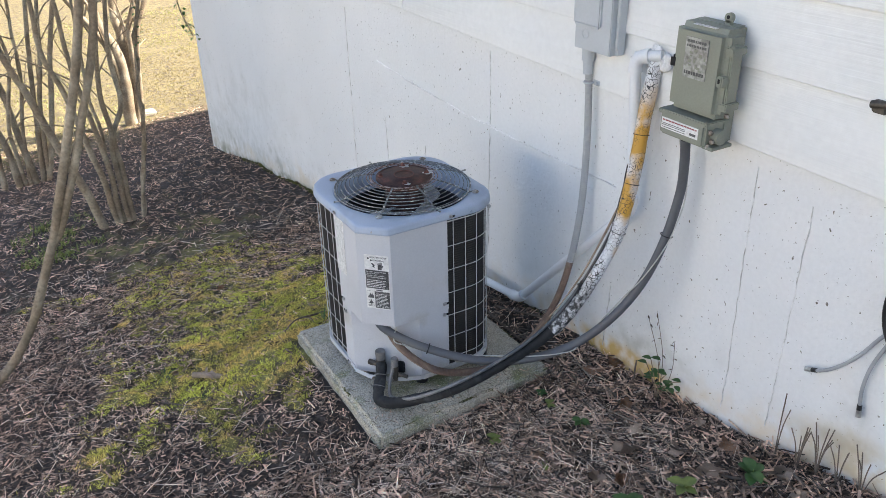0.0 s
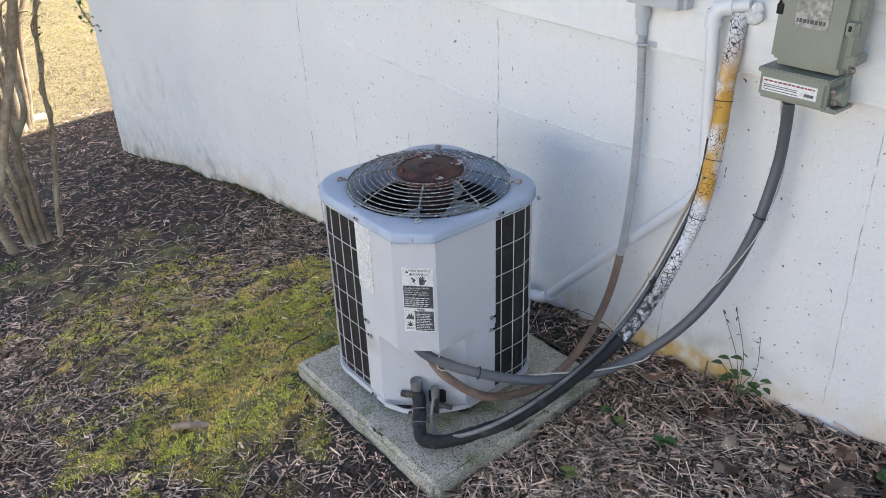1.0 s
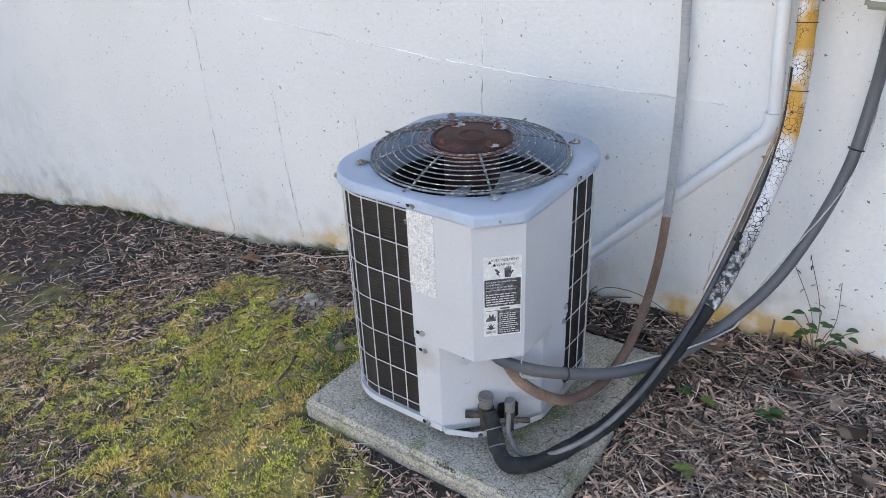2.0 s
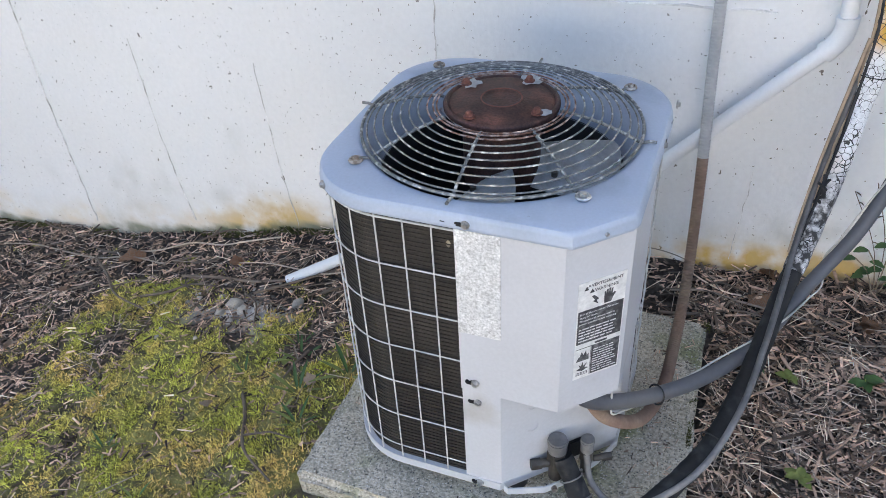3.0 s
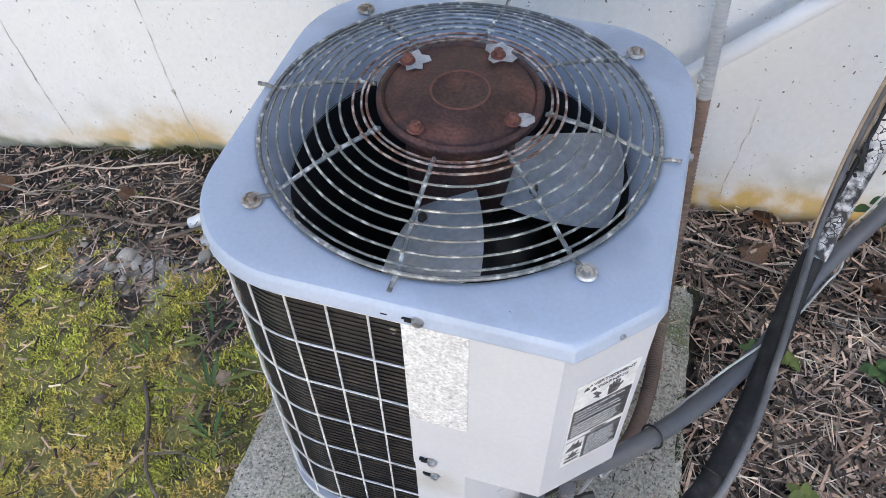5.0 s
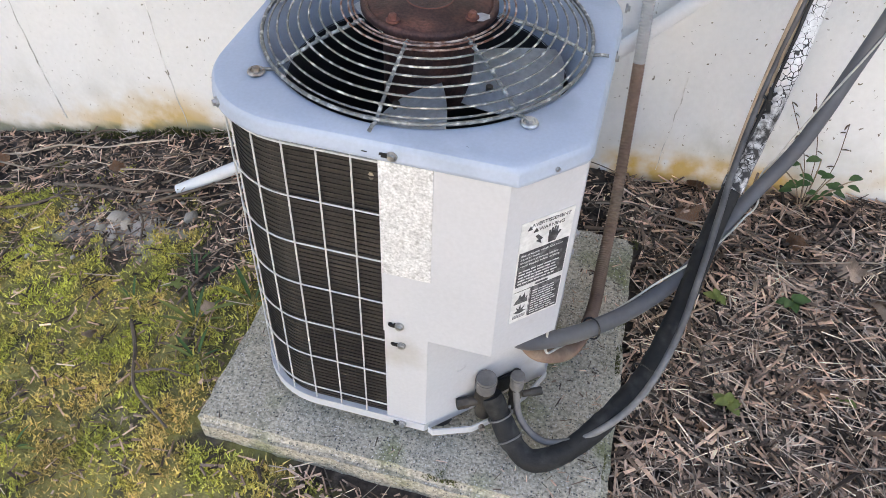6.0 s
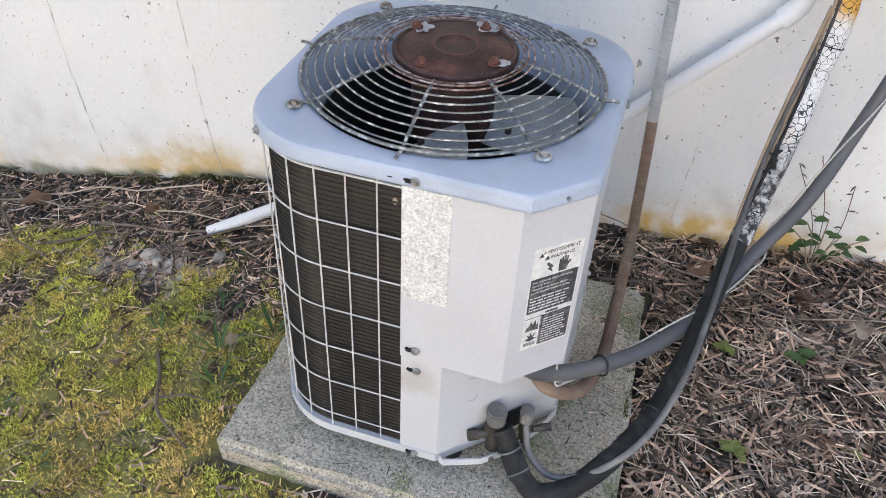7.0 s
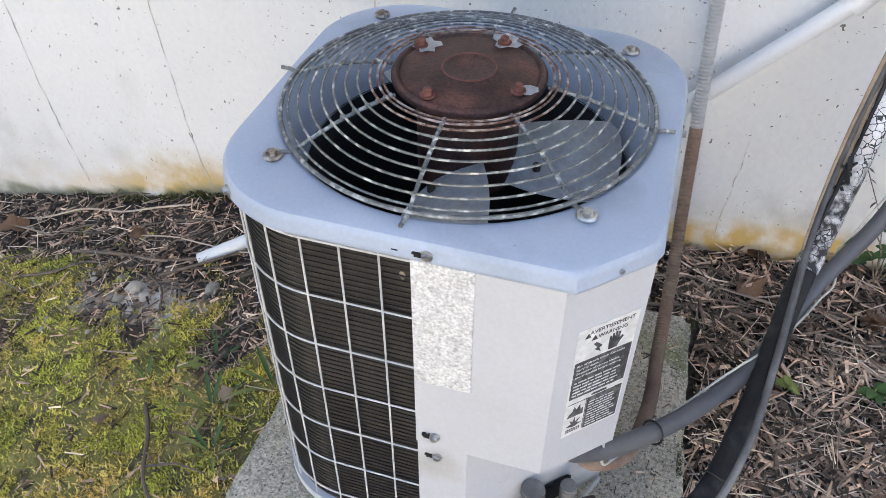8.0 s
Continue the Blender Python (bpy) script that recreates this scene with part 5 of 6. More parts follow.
fan("shrub", -5.6, (
    ((-1.12, -0.90), (-1.16, -0.69), (-1.22, -0.40), (-1.31, -0.06)),
    ((-0.98, -0.88), (-1.04, -0.51), (-1.07, -0.14), (-1.15, 0.26)),
    ((-0.93, -0.90), (-0.85, -0.47), (-0.79, 0.01), (-0.69, 0.56)),
    ((-0.89, -0.88), (-0.71, -0.45), (-0.63, -0.02), (-0.49, 0.54)),
    ((-0.88, -0.85), (-0.79, -0.36), (-0.69, 0.11), (-0.61, 0.55)),
    ((-1.26, -0.88), (-1.23, -0.53), (-1.11, -0.06), (-1.04, 0.48)),
    ((-1.04, -0.88), (-0.98, -0.50), (-0.89, -0.06), (-0.85, 0.48)),
    ((-1.07, -0.88), (-1.09, -0.50), (-0.96, 0.05), (-0.98, 0.48))), (0.034, 0.032, 0.025, 0.027, 0.022, 0.029, 0.019, 0.019), "leafless shrub of thick dark tan stems crowded on mulch", "shrub", rnd, 4)
shrub("shrub", (-6.2, -1.9), 7, "leafless multi-stemmed shrub with grey-brown bark beside mulch", rnd, 2.3, 0.8, (0.0, 0.2), (0.016, 0.028), 4)
# old tree-like shrub with a vine
rnd = random.Random(33)
fan("tree", -7.0, (
    ((0.15, -1.06), (0.17, -0.60), (0.13, -0.26), (0.02, 0.01), (-0.02, 0.29)),
    ((0.17, -1.05), (0.19, -0.65), (0.25, -0.17), (0.22, 0.04), (0.24, 0.25)),
    ((0.22, -1.03), (0.28, -0.71), (0.30, -0.32), (0.33, -0.04), (0.42, 0.23)),
    ((0.24, -1.03), (0.32, -0.71), (0.35, -0.38), (0.42, -0.05), (0.54, 0.22)),
    ((0.13, -1.06), (0.12, -0.63), (0.05, -0.20), (-0.10, 0.07), (-0.23, 0.29))), (0.070, 0.064, 0.040, 0.034, 0.042), "thick grey-brown trunk forking low at the lawn edge", "tree", rnd, 4, 1.0)
vz = float(ground_z(-3.2, -0.38))
vine_pts = [(-3.2, -0.45, vz - 0.03), (-3.2, -0.37, -0.18), (-3.2, -0.32, 0.10), (-3.2, -0.31, 0.37), (-3.2, -0.25, 0.71), (-3.2, -0.20, 0.95), (-3.2, -0.1, 1.6)]
vine = thing("vine_stem", vine_pts[0], "slim upright stem wrapped by a small-leaved vine", "vine")
bm = bmesh.new()
g = stem(bm, vine_pts, 0.015, 0.011, rnd)
part("stem", bm, bark, vine, "", 60)
bm = bmesh.new()
tube(bm, [Vector(p) + Vector((0.02 * math.cos(i * 0.9), 0.02 * math.sin(i * 0.9), 0)) for i, p in enumerate(g)], 0.005, 6)
part("tendril", bm, bark, vine, "", 60)


def leaf(bm, p, d, size, wide=0.5, curl=0.2, n=4):
    """A small pointed leaf with a fold along its middle."""
    d = Vector(d).normalized()
    side = d.cross(Vector((0, 0, 1)))
    side = side.normalized() if side.length > 0.05 else Vector((1, 0, 0))
    up = side.cross(d)
    rows = []
    for i in range(n + 1):
        t = i / n
        w = wide * size * 0.5 * math.sin(math.pi * (t * 0.92 + 0.05)) ** 0.8
        c = Vector(p) + d * size * t - up * curl * size * t * t
        rows.append([bm.verts.new(c - side * w + up * w * 0.35), bm.verts.new(c), bm.verts.new(c + side * w + up * w * 0.35)])
    for a, b in zip(rows, rows[1:]):
        for j in range(2):
            bm.faces.new((a[j], a[j + 1], b[j + 1], b[j]))


bm = bmesh.new()
for k in range(60):
    p = g[rnd.randrange(len(g) // 2, len(g))]
    leaf(bm, p + Vector((rnd.uniform(-0.03, 0.03), rnd.uniform(-0.03, 0.03), rnd.uniform(-0.02, 0.02))), (rnd.uniform(-1, 1), rnd.uniform(-1, 1), rnd.uniform(-0.5, 0.3)), rnd.uniform(0.018, 0.032), 0.7)
part("vine_leaves", bm, leaf_green, vine, "small dark green leaves", 60)

# long bowed branch nearer the path
nb = thing("bowed_branch", (-1.05, -1.5, float(ground_z(-1.05, -1.5))), "long bowed bare branch rising from the mulch", "branch")
bm = bmesh.new()
stem(bm, BOW, 0.021, 0.017, rnd, 10)
part("branch", bm, bark, nb, "", 60)
bm = bmesh.new()
stem(bm, BOW2, 0.017, 0.015, rnd, 10)
part("branch", bm, bark, nb, "", 60)

# ---- ground litter ----
def ground_full(x, y):
    m = moss_amount(x, y)
    keep = float(soft(0.0, 0.10, max(abs(x - 0.04) - 0.38, abs(y) - 0.36)))
    lump = 0.022 * fbm(x, y, 2.6, 1.0) + 0.009 * fbm(x, y, 11.0, 2.0) + 0.004 * fbm(x, y, 40.0, 4.0) + 0.010 * m
    return float(ground_z(x, y)) + lump * (0.35 + 0.65 * keep), m


def off_pad(x, y):
    return not (-0.345 < x < 0.425 and -0.37 < y < 0.375)


rng = np.random.default_rng(12)


def spots(n, x0, x1, y0, y1, want, region=None):
    """n random places of the ground that the test accepts: x, y, z."""
    out = []
    while len(out) < n:
        x, y = rng.uniform(x0, x1), rng.uniform(y0, y1)
        if not off_pad(x, y) or (region and not region(x, y)):
            continue
        z, m = ground_full(x, y)
        if rng.random() < want(x, y, m):
            out.append((x, y, z))
    return np.array(out)


BOX_F = np.array([(0, 1, 3, 2), (4, 6, 7, 5), (0, 4, 5, 1), (2, 3, 7, 6), (0, 2, 6, 4), (1, 5, 7, 3)])


def slivers(name, where, length, width, thick, lift, tilt, mat, label, category):
    """Splinters lying about, as one mesh of small tapered boxes."""
    n = len(where)
    L = rng.uniform(*length, n) * rng.uniform(0.5, 1.0, n)
    Wd = rng.uniform(*width, n)
    Th = rng.uniform(*thick, n)
    yaw, pit = rng.uniform(0, 2 * np.pi, n), rng.normal(0, tilt, n)
    d = np.stack([np.cos(yaw) * np.cos(pit), np.sin(yaw) * np.cos(pit), np.sin(pit)], 1)
    s_ = np.stack([-np.sin(yaw), np.cos(yaw), rng.normal(0, 0.35, n)], 1)
    up = np.cross(d, s_)
    c = where + np.array([0, 0, 1.0]) * (rng.uniform(*lift, n) + np.abs(np.sin(pit)) * L * 0.3)[:, None]
    v = np.empty((n, 8, 3))
    k = 0
    for a in (-0.5, 0.5):
        tp = rng.uniform(0.35, 1.0, n)
        bend = rng.normal(0, 0.06, n) * L
        for b in (-0.5, 0.5):
            for e in (-0.5, 0.5):
                v[:, k] = c + d * (a * L)[:, None] + s_ * (b * Wd * tp + bend)[:, None] + up * (e * Th * tp)[:, None]
                k += 1
    v[:, :, 1] = np.where(v[:, :, 0] > WX0 - 0.03, np.minimum(v[:, :, 1], WALL_Y - 0.003), v[:, :, 1])
    f = (BOX_F[None] + (np.arange(n) * 8)[:, None, None]).reshape(-1, 4)
    me = bpy.data.meshes.new(name)
    me.from_pydata(v.reshape(-1, 3), [], f.tolist())
    me.materials.append(mat)
    return tagged(new(name, me), label, category, kind="stuff")


bare = lambda x, y, m: 1.0 - 0.85 * m
slivers("mulch_chips", spots(42000, -2.1, 1.75, -1.5, 0.595, bare), (0.009, 0.046), (0.0018, 0.0068), (0.0015, 0.004), (0.001, 0.009), 0.20, mulch_chip, "shredded brown bark mulch covering the soil", "mulch")
slivers("mulch_chips", spots(24000, -7.0, -1.6, -2.6, 1.9, lambda x, y, m: 1.0 - 0.6 * m, lambda x, y: y < 0.595 or x < WX0 - 0.05), (0.02, 0.075), (0.003, 0.008), (0.0015, 0.004), (0.002, 0.012), 0.22, mulch_chip, "shredded brown bark mulch covering the soil", "mulch")
slivers("mulch_chips", spots(15000, 0.36, 1.75, -1.2, 0.595, lambda x, y, m: 1.0), (0.03, 0.10), (0.0025, 0.009), (0.0015, 0.004), (0.004, 0.016), 0.24, mulch_chip, "shredded brown bark mulch covering the soil", "mulch")
slivers("mulch_chips", spots(9000, -5.0, 4.2, -3.2, 0.595, lambda x, y, m: 1.0, lambda x, y: x > 1.7 or y < -1.45), (0.03, 0.10), (0.005, 0.013), (0.002, 0.006), (0.002, 0.012), 0.22, mulch_chip, "shredded brown bark mulch covering the soil", "mulch")
slivers("straw", spots(3600, 0.36, 1.75, -1.2, 0.595, lambda x, y, m: 0.06 + 0.94 * soft(0.85, 0.25, math.hypot(x - 0.72, y + 0.15))), (0.04, 0.15), (0.0012, 0.0028), (0.0010, 0.002), (0.006, 0.018), 0.16, straw, "pale dry straw and pine needles on the mulch", "straw")
slivers("straw", spots(2600, -2.4, 0.4, -1.5, 0.595, lambda x, y, m: 0.8 - 0.78 * m), (0.03, 0.12), (0.0012, 0.003), (0.0010, 0.002), (0.005, 0.014), 0.16, straw, "pale dry straw and pine needles on the mulch", "straw")


def tufts(name, where, height, width, mat, label, category, lean=0.5):
    """Short upright blades, one mesh."""
    n = len(where)
    yaw = rng.uniform(0, 2 * np.pi, n)
    hgt, wd = rng.uniform(*height, n), rng.uniform(*width, n)
    s_ = np.stack([np.cos(yaw), np.sin(yaw), np.zeros(n)], 1)
    tip = np.stack([rng.normal(0, lean, n), rng.normal(0, lean, n), np.ones(n)], 1)
    v = np.empty((n, 3, 3))
    base = where - np.array([0, 0, 0.002])
    v[:, 0], v[:, 1], v[:, 2] = base - s_ * wd[:, None], base + s_ * wd[:, None], base + tip * hgt[:, None]
    f = (np.arange(3)[None] + (np.arange(n) * 3)[:, None]).tolist()
    me = bpy.data.meshes.new(name)
    me.from_pydata(v.reshape(-1, 3), [], f)
    me.materials.append(mat)
    return tagged(new(name, me), label, category, kind="stuff")


tufts("moss", spots(125000, -2.1, 0.5, -1.5, 0.5, lambda x, y, m: m * (0.16 + 0.84 * soft(-0.15, 0.25, fbm(x, y, 13, 6.0) + 0.5 * fbm(x, y, 31, 7.0)))), (0.004, 0.013), (0.0015, 0.0035), moss_tuft, "yellow-green moss cushion over the soil", "moss", 0.6)
tufts("moss", spots(9000, -4.5, 0.1, 0.575, 0.597, lambda x, y, m: float(soft(0.35, -0.5, x)) * float(soft(-0.1, 0.3, fbm(x, 0, 4, 9.0) + 0.15))), (0.006, 0.018), (0.002, 0.005), moss_dark, "dark moss line along the foot of the wall", "moss", 0.5)
tufts("lawn_grass", spots(60000, -16, -5.4, -5.0, 5.0, lambda x, y, m: float(soft(-6.4, -6.9, x + 0.45 * y)), lambda x, y: x + 0.45 * y < -6.4), (0.015, 0.035), (0.003, 0.007), lawn_blade, "dry yellow lawn beyond the mulch bed", "grass", 0.7)


# fallen twigs
rnd = random.Random(44)
twig_meshes = []
for k in range(7):
    bm = bmesh.new()
    L = (0.10, 0.14, 0.20, 0.27, 0.36, 0.5, 0.75)[k]
    g = glide([(-L / 2, 0, 0), (-L / 6, rnd.uniform(-0.06, 0.06) * L, 0.003), (L / 6, rnd.uniform(-0.08, 0.08) * L, 0.006), (L / 2, 0, 0.002)], 12)
    r0 = 0.0022 + 0.0026 * rnd.random() + 0.002 * L
    tube(bm, g, [r0 * (1 - 0.5 * i / 11) for i in range(12)], 6)
    if k > 1:
        tube(bm, [g[6], Vector(g[6]) + Vector((0.10 * L, 0.12 * L, 0.012)), Vector(g[6]) + Vector((0.22 * L, 0.20 * L, 0.01))], [r0 * 0.55, r0 * 0.45, r0 * 0.3], 5)
    twig_meshes.append(finish(bm, "twig", twig_bark, 60))
for k in range(130):
    i = min(6, int(abs(rnd.gauss(0, 2.3))))
    for tries in range(20):
        x = rnd.uniform(-2.2, 1.6)
        y = rnd.uniform(-1.2, 0.56) if rnd.random() < 0.45 else rnd.uniform(0.25, 0.56)
        if off_pad(x, y) and off_pad(x - 0.05, y) and off_pad(x + 0.06, y):
            break
    z, m = ground_full(x, y)
    ob = new("twig", twig_meshes[i])
    yaw = rnd.gauss(0, 0.5) if y > 0.2 else rnd.uniform(0, 6.28)
    yaw = min(max(yaw, -0.4), 0.4) if y > 0.42 else yaw
    slope = (float(ground_z(x + 0.05, y)) - float(ground_z(x - 0.05, y))) / 0.1
    ob.matrix_world = Matrix.Translation((x, y, z + 0.007 + 0.006 * rnd.random())) @ Euler((0, -math.atan(slope) * math.cos(yaw), yaw)).to_matrix().to_4x4()
    tagged(ob, ("short", "short", "slim", "slim", "long", "long", "very long")[i] + " fallen brown twig lying on the mulch", "twig", "fallen twigs")

# dead leaves
leaf_meshes = []
for k in range(4):
    bm = bmesh.new()
    q = random.Random(60 + k)
    nl = 44
    ring, inner = [], []
    for j in range(nl):
        a = 2 * math.pi * j / nl
        lobes = 0.62 + 0.30 * abs(math.cos(2.5 * a)) ** 0.7 + q.uniform(-0.05, 0.05)
        lobes *= 1.0 - 0.25 * (math.cos(a) < -0.8)
        x, y = lobes * math.cos(a), lobes * math.sin(a) * 0.85
        ring.append(bm.verts.new((x, y, 0.22 * math.sin(a * 2 + k) * lobes + q.uniform(-0.05, 0.05))))
        inner.append(bm.verts.new((x * 0.5, y * 0.5, 0.06 * math.sin(a * 2 + k))))
    ctr = bm.verts.new((0, 0, 0.02))
    for j in range(nl):
        i2 = (j + 1) % nl
        bm.faces.new((inner[j], ring[j], ring[i2], inner[i2])), bm.faces.new((ctr, inner[j], inner[i2]))
    bmesh.ops.solidify(bm, geom=list(bm.faces), thickness=0.012)
    tube(bm, [(-0.5, 0, 0.0), (-0.8, 0.05, 0.06), (-1.15, 0.02, 0.02)], 0.022, 5)
    leaf_meshes.append([finish(bm.copy(), "dead_leaf", leaf_dead, 60), finish(bm, "dead_leaf", leaf_pale, 60)])
spots_l = [(0.511, 0.487, 0.045, 0), (0.913, 0.265, 0.055, 1), (0.86, 0.36, 0.04, 1), (-1.45, 0.42, 0.06, 0), (0.53, 0.575, 0.045, 0), (-1.02, 0.43, 0.03, 0), (1.18, 0.35, 0.045, 1), (1.25, 0.45, 0.05, 1), (1.12, 0.50, 0.04, 0), (1.32, 0.48, 0.05, 1), (0.98, 0.10, 0.035, 1), (0.75, 0.42, 0.03, 0)]
while len(spots_l) < 46:
    x, y = (rnd.uniform(0.5, 1.6), rnd.uniform(-0.6, 0.57)) if rnd.random() < 0.7 else (rnd.uniform(-2.2, -0.4), rnd.uniform(-1.1, 0.55))
    spots_l.append((x, y, rnd.uniform(0.014, 0.032), rnd.randrange(2)))
for x, y, sz, kind_ in spots_l:
    z, m = ground_full(x, y)
    ob = new("dead_leaf", leaf_meshes[rnd.randrange(4)][kind_])
    ob.matrix_world = Matrix.Translation((x, y, z + 0.020 + sz * 0.12)) @ Euler((rnd.uniform(-0.35, 0.35), rnd.uniform(-0.35, 0.35), rnd.uniform(0, 6.28))).to_matrix().to_4x4() @ Matrix.Diagonal((sz, sz, sz, 1))
    tagged(ob, ("curled orange-brown dead leaf on the mulch", "curled pale tan dead leaf on the mulch")[kind_], "leaf", "fallen leaves")

# stones
stone_meshes = []
for k in range(4):
    bm = bmesh.new()
    bmesh.ops.create_icosphere(bm, subdivisions=2, radius=1)
    for v in bm.verts:
        v.co *= 1 + 0.35 * noise.noise(v.co * 1.3 + Vector((k * 5, 0, 0)))
        v.co.z *= 0.65
    stone_meshes.append(finish(bm, "stone", stone, 50))
spots_s = [(-0.695, 0.261, 0.020), (-0.90, 0.235, 0.024), (-0.865, 0.215, 0.018), (-0.93, 0.20, 0.015), (-0.83, 0.25, 0.014), (-1.05, 0.26, 0.012), (-1.08, 0.24, 0.010), (-0.97, 0.27, 0.010), (-0.80, 0.19, 0.012), (-0.88, 0.17, 0.012), (-0.45, 0.45, 0.022), (-0.56, 0.50, 0.018)]
while len(spots_s) < 34:
    spots_s.append((rnd.uniform(-1.25, -0.7), rnd.uniform(0.08, 0.34), rnd.uniform(0.004, 0.009)))
for x, y, sz in spots_s:
    z, m = ground_full(x, y)
    ob = new("stone", stone_meshes[rnd.randrange(4)])
    ob.matrix_world = Matrix.Translation((x, y, z + sz * 0.35)) @ Euler((0, 0, rnd.uniform(0, 6.28))).to_matrix().to_4x4() @ Matrix.Diagonal((sz, sz * 0.8, sz, 1))
    tagged(ob, "small pale grey-tan stone half sunk in silt", "stone", "stones")

# pale block at the edge of the lawn
z = float(ground_z(-7.25, 0.40))
tagged(part("stone_block", box(bmesh.new(), (-7.33, 0.30, z - 0.03), (-7.18, 0.48, z + 0.05), 0.015, 2), stone, None, "", 40), "pale grey stone block at the lawn edge", "stone")

# broken piece of pale wood on the moss
z, m = ground_full(-0.455, -0.698)
bm = bmesh.new()
g = glide([(-0.50, -0.755, z + 0.012), (-0.46, -0.705, z + 0.016), (-0.42, -0.655, z + 0.014)], 10)
tube(bm, g, [0.012 + 0.003 * noise.noise(Vector(p) * 40) for p in g], 9)
tube(bm, [g[4], Vector(g[4]) + Vector((-0.03, 0.012, 0.003)), Vector(g[4]) + Vector((-0.055, 0.018, -0.004))], [0.007, 0.006, 0.004], 7)
tagged(part("wood_piece", bm, cut_wood, None, "", 50), "broken pale forked piece of wood on the moss", "wood")


# seedlings, weeds and dry stalks
def seedling(x, y, size, mat, label, leaves=4):
    z, m = ground_full(x, y)
    pl = thing("seedling", (x, y, z), label, "plant", "seedlings")
    bm = bmesh.new()
    tube(bm, [(x, y, z - 0.005), (x + 0.003, y, z + size * 0.6), (x, y + 0.002, z + size)], 0.0011, 5)
    part("stalk", bm, leaf_yellow, pl)
    for k in range(leaves):
        a = k * 2.4 + rnd.random()
        bm = bmesh.new()
        leaf(bm, (x, y, z + size * (0.65 + 0.35 * k / leaves)), (math.cos(a), math.sin(a), 0.35), size * rnd.uniform(0.7, 1.0), 0.75, 0.3)
        part("leaf", bm, mat, pl, "", 60)


for x, y, s_, mat, n in ((0.587, 0.22, 0.032, leaf_yellow, 4), (0.735, 0.235, 0.038, leaf_green, 6), (0.62, -0.035, 0.034, leaf_yellow, 5), (0.515, 0.235, 0.03, leaf_green, 4), (0.83, 0.02, 0.026, leaf_yellow, 3), (1.02, -0.1, 0.05, leaf_green, 6), (1.17, 0.05, 0.06, leaf_green, 7), (1.28, 0.40, 0.06, leaf_green, 7), (1.2, 0.22, 0.05, leaf_yellow, 5), (-0.60, 0.02, 0.02, leaf_yellow, 4)):
    seedling(x, y, s_, mat, "small %s seedling growing through the litter" % ("yellow-green" if mat is leaf_yellow else "green"), n)


def climber():
    """A wiry sapling against the wall with pairs of rounded leaves and dry seed stems."""
    x0, y0 = 0.765, 0.555
    z0, m = ground_full(x0, y0)
    pl = thing("sapling", (x0, y0, z0), "wiry green sapling with rounded leaves at the foot of the wall", "plant")
    tops = [(0.70, 0.55, 0.135), (0.72, 0.548, 0.165), (0.80, 0.545, 0.150), (0.83, 0.548, 0.125), (0.76, 0.55, 0.185), (0.86, 0.55, 0.155)]
    for k, t in enumerate(tops):
        bm = bmesh.new()
        m_ = ((x0 + t[0]) / 2, t[1] - 0.005, t[2] * 0.72 + z0 * 0.28)
        tube(bm, glide([(x0, y0, z0 - 0.004), m_, t], 8), 0.0016, 5)
        part("stalk", bm, bark, pl)
        for j in range(3):
            f = 0.55 + 0.22 * j
            p = Vector((x0, y0, z0)).lerp(Vector(t), f)
            bm = bmesh.new()
            a = rnd.uniform(-0.6, 0.6) + (0 if j % 2 else math.pi)
            leaf(bm, p, (math.cos(a), -0.35, 0.15), rnd.uniform(0.026, 0.038), 0.72, 0.25)
            part("leaf", bm, leaf_green, pl, "", 60)
    bm = bmesh.new()
    for e in ((0.66, 0.575, 0.30), (0.70, 0.575, 0.33), (0.79, 0.575, 0.27)):
        g = glide([(x0, y0, z0), ((x0 + e[0]) / 2 + 0.02, 0.57, (z0 + e[2]) / 2), e], 12)
        tube(bm, g, 0.0010, 5)
        for i in (6, 8, 10, 11):
            leaf(bm, g[i], (rnd.uniform(-1, 1), -0.1, rnd.uniform(-0.6, 0.4)), 0.017, 0.35)
    part("dry_stems", bm, twig_bark, pl, "thin dry seed stems", 60)


climber()
for k, (x, y, h_, n) in enumerate(((0.646, 0.558, 0.10, 1), (1.235, 0.56, 0.24, 3), (1.31, 0.56, 0.16, 6), (1.365, 0.565, 0.18, 7), (1.43, 0.565, 0.15, 5), (1.50, 0.56, 0.16, 5))):
    z, m = ground_full(x, y)
    st = thing("dry_stalk", (x, y, z), "dead upright brown weed stalk against the wall", "plant", "dry stalks")
    for j in range(n):
        bm = bmesh.new()
        dx = rnd.uniform(-0.05, 0.05) if n > 1 else 0.0
        tube(bm, glide([(x, y, z - 0.01), (x + dx * 0.4, y - 0.004, z + h_ * 0.5), (x + dx, y, z + h_ * rnd.uniform(0.7, 1.0))], 8), 0.0030 if n == 1 else 0.0017, 6)
        part("stalk", bm, twig_bark, st)

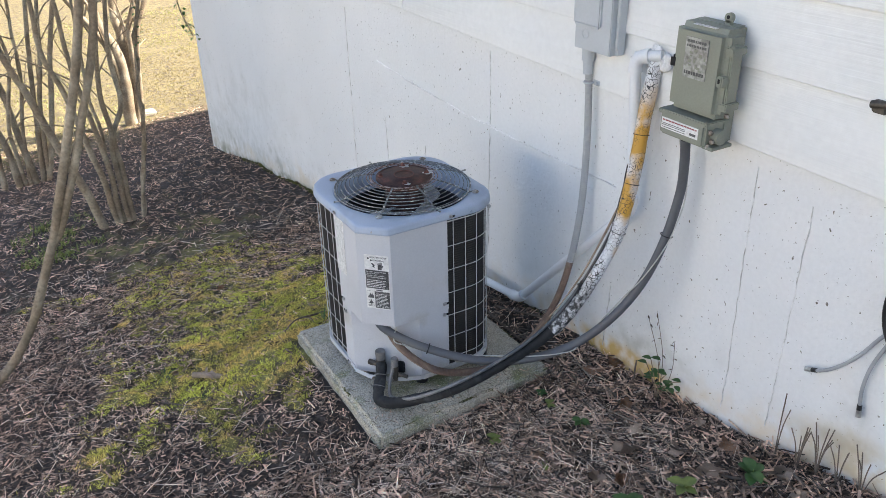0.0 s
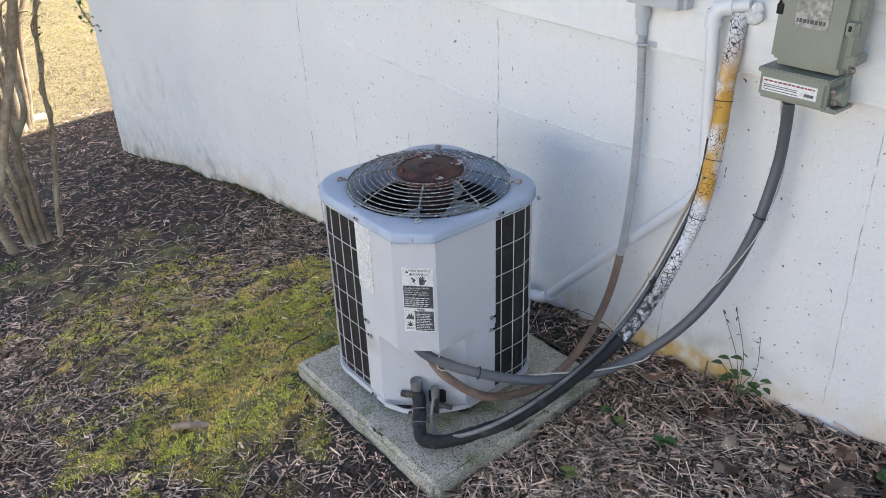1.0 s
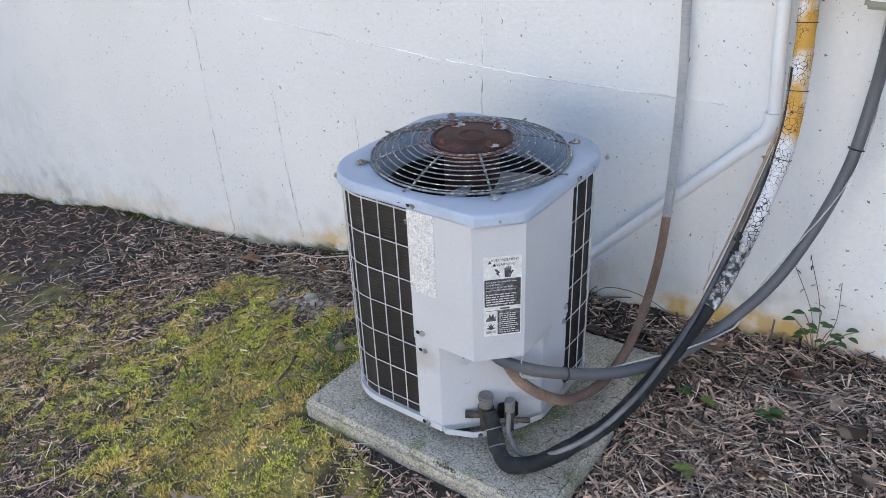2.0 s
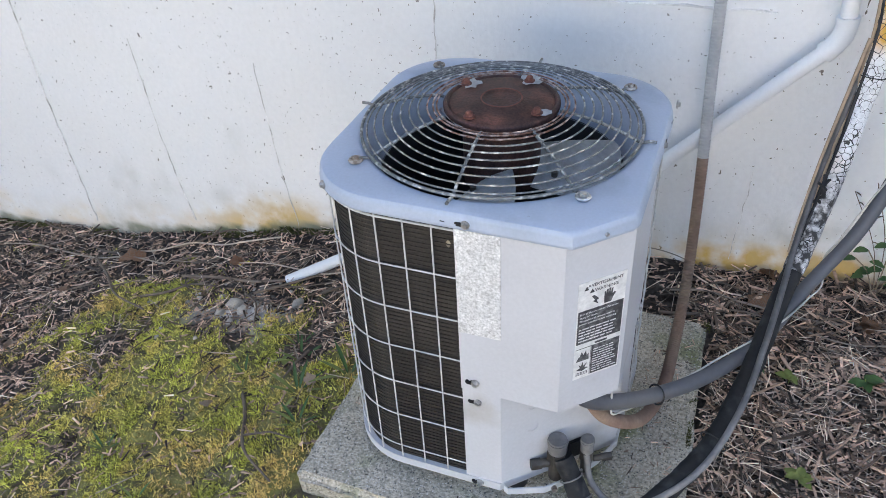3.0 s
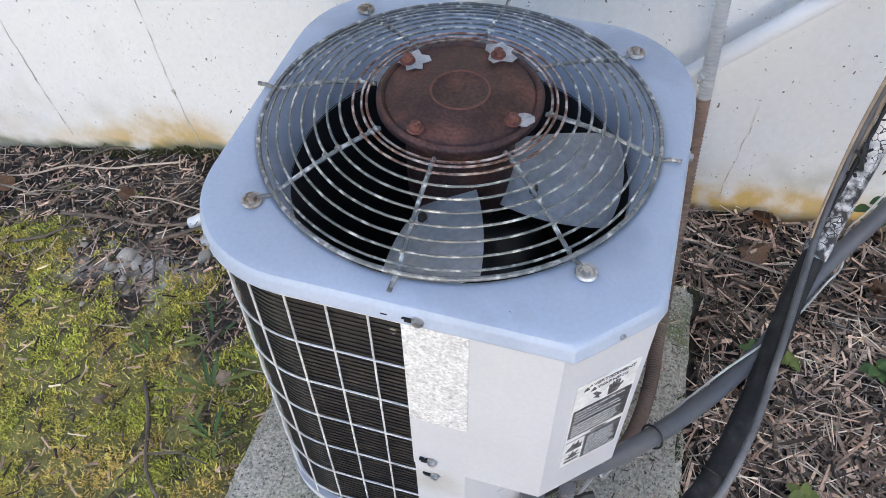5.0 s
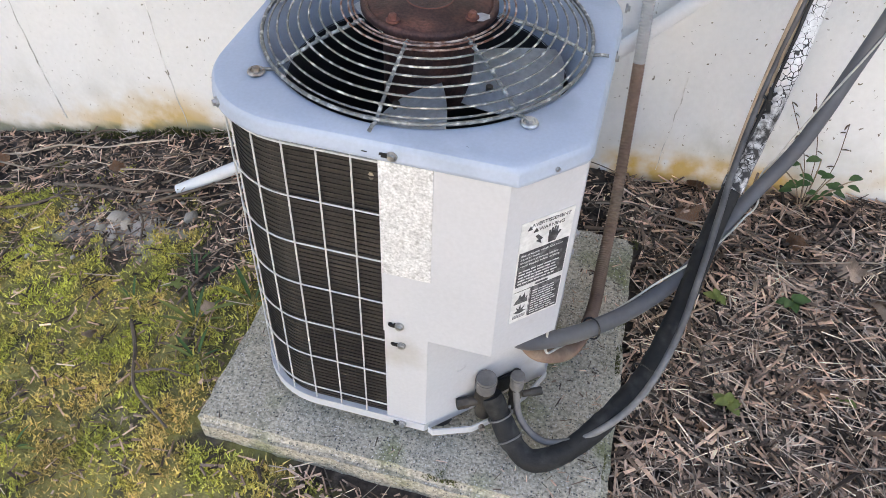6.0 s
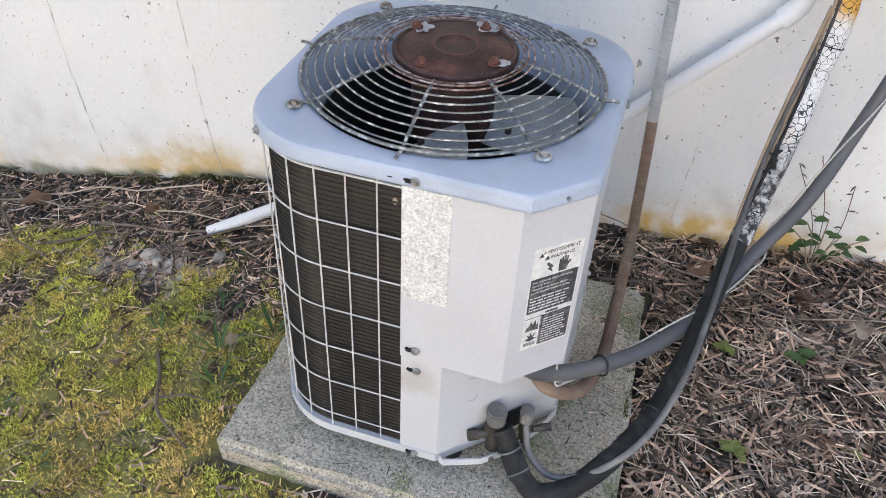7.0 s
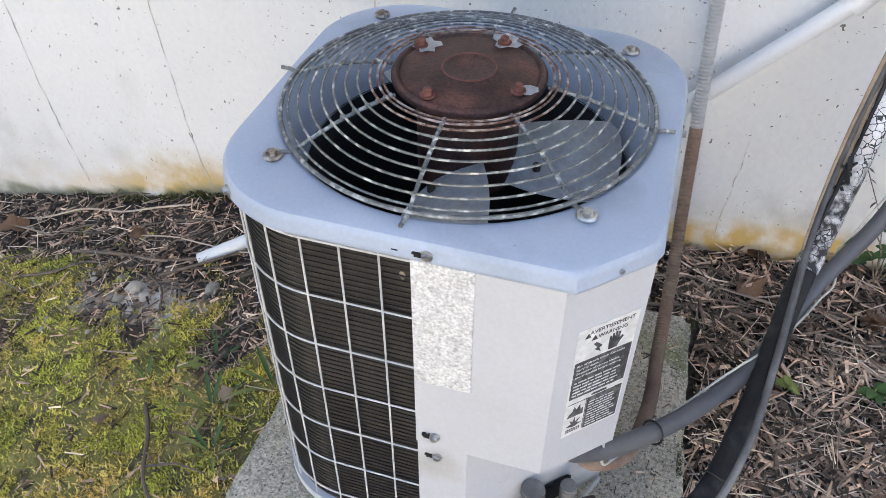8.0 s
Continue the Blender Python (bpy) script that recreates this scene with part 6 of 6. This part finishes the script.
# dry runners trailing over the mulch along the wall
rnd = random.Random(71)
for k, (xa, xb, y_) in enumerate(((0.28, 0.62, 0.47), (0.30, 0.70, 0.44), (0.33, 0.58, 0.50), (0.55, 0.95, 0.46), (0.62, 1.10, 0.40), (-1.5, -0.9, 0.50), (-1.2, -0.5, 0.44), (-2.1, -1.3, 0.42), (-1.0, -0.45, 0.38), (-2.9, -2.0, 0.30))):
    pts = []
    for f in np.linspace(0, 1, 6):
        x, y = xa + (xb - xa) * f, y_ + 0.035 * math.sin(3.1 * f + k) + rnd.uniform(-0.012, 0.012)
        pts.append((x, y, ground_full(x, y)[0] + 0.016 + 0.012 * rnd.random()))
    bm = bmesh.new()
    tube(bm, glide(pts, 40), 0.0028 if k % 2 else 0.0020, 6)
    tagged(part("dry_runner", bm, straw if k % 3 else twig_bark, None, "", 60), "long dry runner trailing over the mulch by the wall", "plant", "dry runners")


# grass tufts in the moss
def grass_tuft(x, y, size, blades):
    z, m = ground_full(x, y)
    gt = thing("grass_tuft", (x, y, z), "small tuft of fresh green grass blades in the moss", "grass", "grass tufts")
    for k in range(blades):
        a = 2.4 * k + rnd.random()
        bm = bmesh.new()
        leaf(bm, (x + 0.008 * math.cos(a), y + 0.008 * math.sin(a), z - 0.003), (math.cos(a), math.sin(a), rnd.uniform(0.6, 1.6)), size * rnd.uniform(0.6, 1.1), 0.12, 0.35)
        part("blade", bm, leaf_yellow if k % 3 else leaf_green, gt, "", 60)


for x, y, size in ((-0.55, 0.03, 0.07), (-0.60, 0.10, 0.06), (-0.48, -0.10, 0.08), (-0.70, -0.02, 0.05), (-0.42, -0.20, 0.06), (-0.95, -0.30, 0.05), (-0.75, -0.42, 0.05), (-0.30, -0.78, 0.05), (-0.62, -0.85, 0.06), (-1.1, -0.15, 0.05), (-0.38, -0.02, 0.09)):
    grass_tuft(x, y, size, 7)

# thin creeping tendril by the wall
bm = bmesh.new()
tube(bm, glide([(0.10, 0.50, 0.03), (0.16, 0.50, 0.085), (0.26, 0.50, 0.095), (0.36, 0.49, 0.07), (0.42, 0.46, 0.03)], 30), 0.0012, 5)
tagged(part("tendril", bm, twig_bark, None, "", 60), "thin dry tendril arching over the mulch", "plant")


# green weeds by the shrubs and a leafy twig by the house corner
tufts("weeds", spots(900, -3.8, -2.7, -1.3, -0.75, lambda x, y, m: float(soft(0.0, 0.5, fbm(x, y, 3.0, 15.0) + 0.1))), (0.015, 0.05), (0.003, 0.007), leaf_yellow, "low green weeds among the mulch by the shrubs", "weeds", 0.6)
tw = thing("leafy_twig", (-4.9, 0.42, 0.75), "thin drooping twig with small green leaves", "twig")
bm = bmesh.new()
pts = glide([(-5.05, -0.1, 1.05), (-4.95, 0.15, 0.92), (-4.9, 0.35, 0.78), (-4.85, 0.42, 0.45), (-4.8, 0.48, 0.25)], 24)
tube(bm, pts, 0.006, 6)
part("twig", bm, bark, tw, "", 60)
bm = bmesh.new()
for k in range(60):
    c = Vector(pts[rnd.randrange(8, 24)])
    leaf(bm, c + Vector((rnd.uniform(-0.04, 0.04), rnd.uniform(-0.04, 0.04), rnd.uniform(-0.03, 0.03))), (rnd.uniform(-1, 1), rnd.uniform(-1, 1), rnd.uniform(-0.6, 0.2)), rnd.uniform(0.03, 0.05), 0.6)
part("foliage", bm, leaf_green, tw, "small green leaves", 60)


# needles and crumbs lying on the slab, moss on its edges
where = []
while len(where) < 150:
    x, y = rng.uniform(-0.32, 0.39), rng.uniform(-0.34, 0.35)
    if (x > 0.285 or y < -0.305 or x < -0.275 or x - y > 0.46) and rng.random() < (0.9 if x > 0.2 else 0.35):
        where.append((x, y, 0.011))
slivers("pad_litter", np.array(where), (0.006, 0.03), (0.001, 0.003), (0.001, 0.002), (0.001, 0.003), 0.04, mulch_chip, "bits of mulch and needles lying on the slab", "litter")
where = []
while len(where) < 2600:
    x, y = rng.uniform(-0.33, 0.41), rng.uniform(-0.35, 0.36)
    edge = max(x - 0.385, y - 0.345, -y - 0.335)
    if edge > -0.03 and rng.random() < float(soft(0.0, 0.35, fbm(x, y, 9, 21.0))) * float(soft(-0.03, 0.0, edge)):
        where.append((x, y, 0.009))
tufts("moss", np.array(where), (0.002, 0.006), (0.001, 0.0025), moss_dark, "dark moss growing on the slab edges", "moss", 0.6)
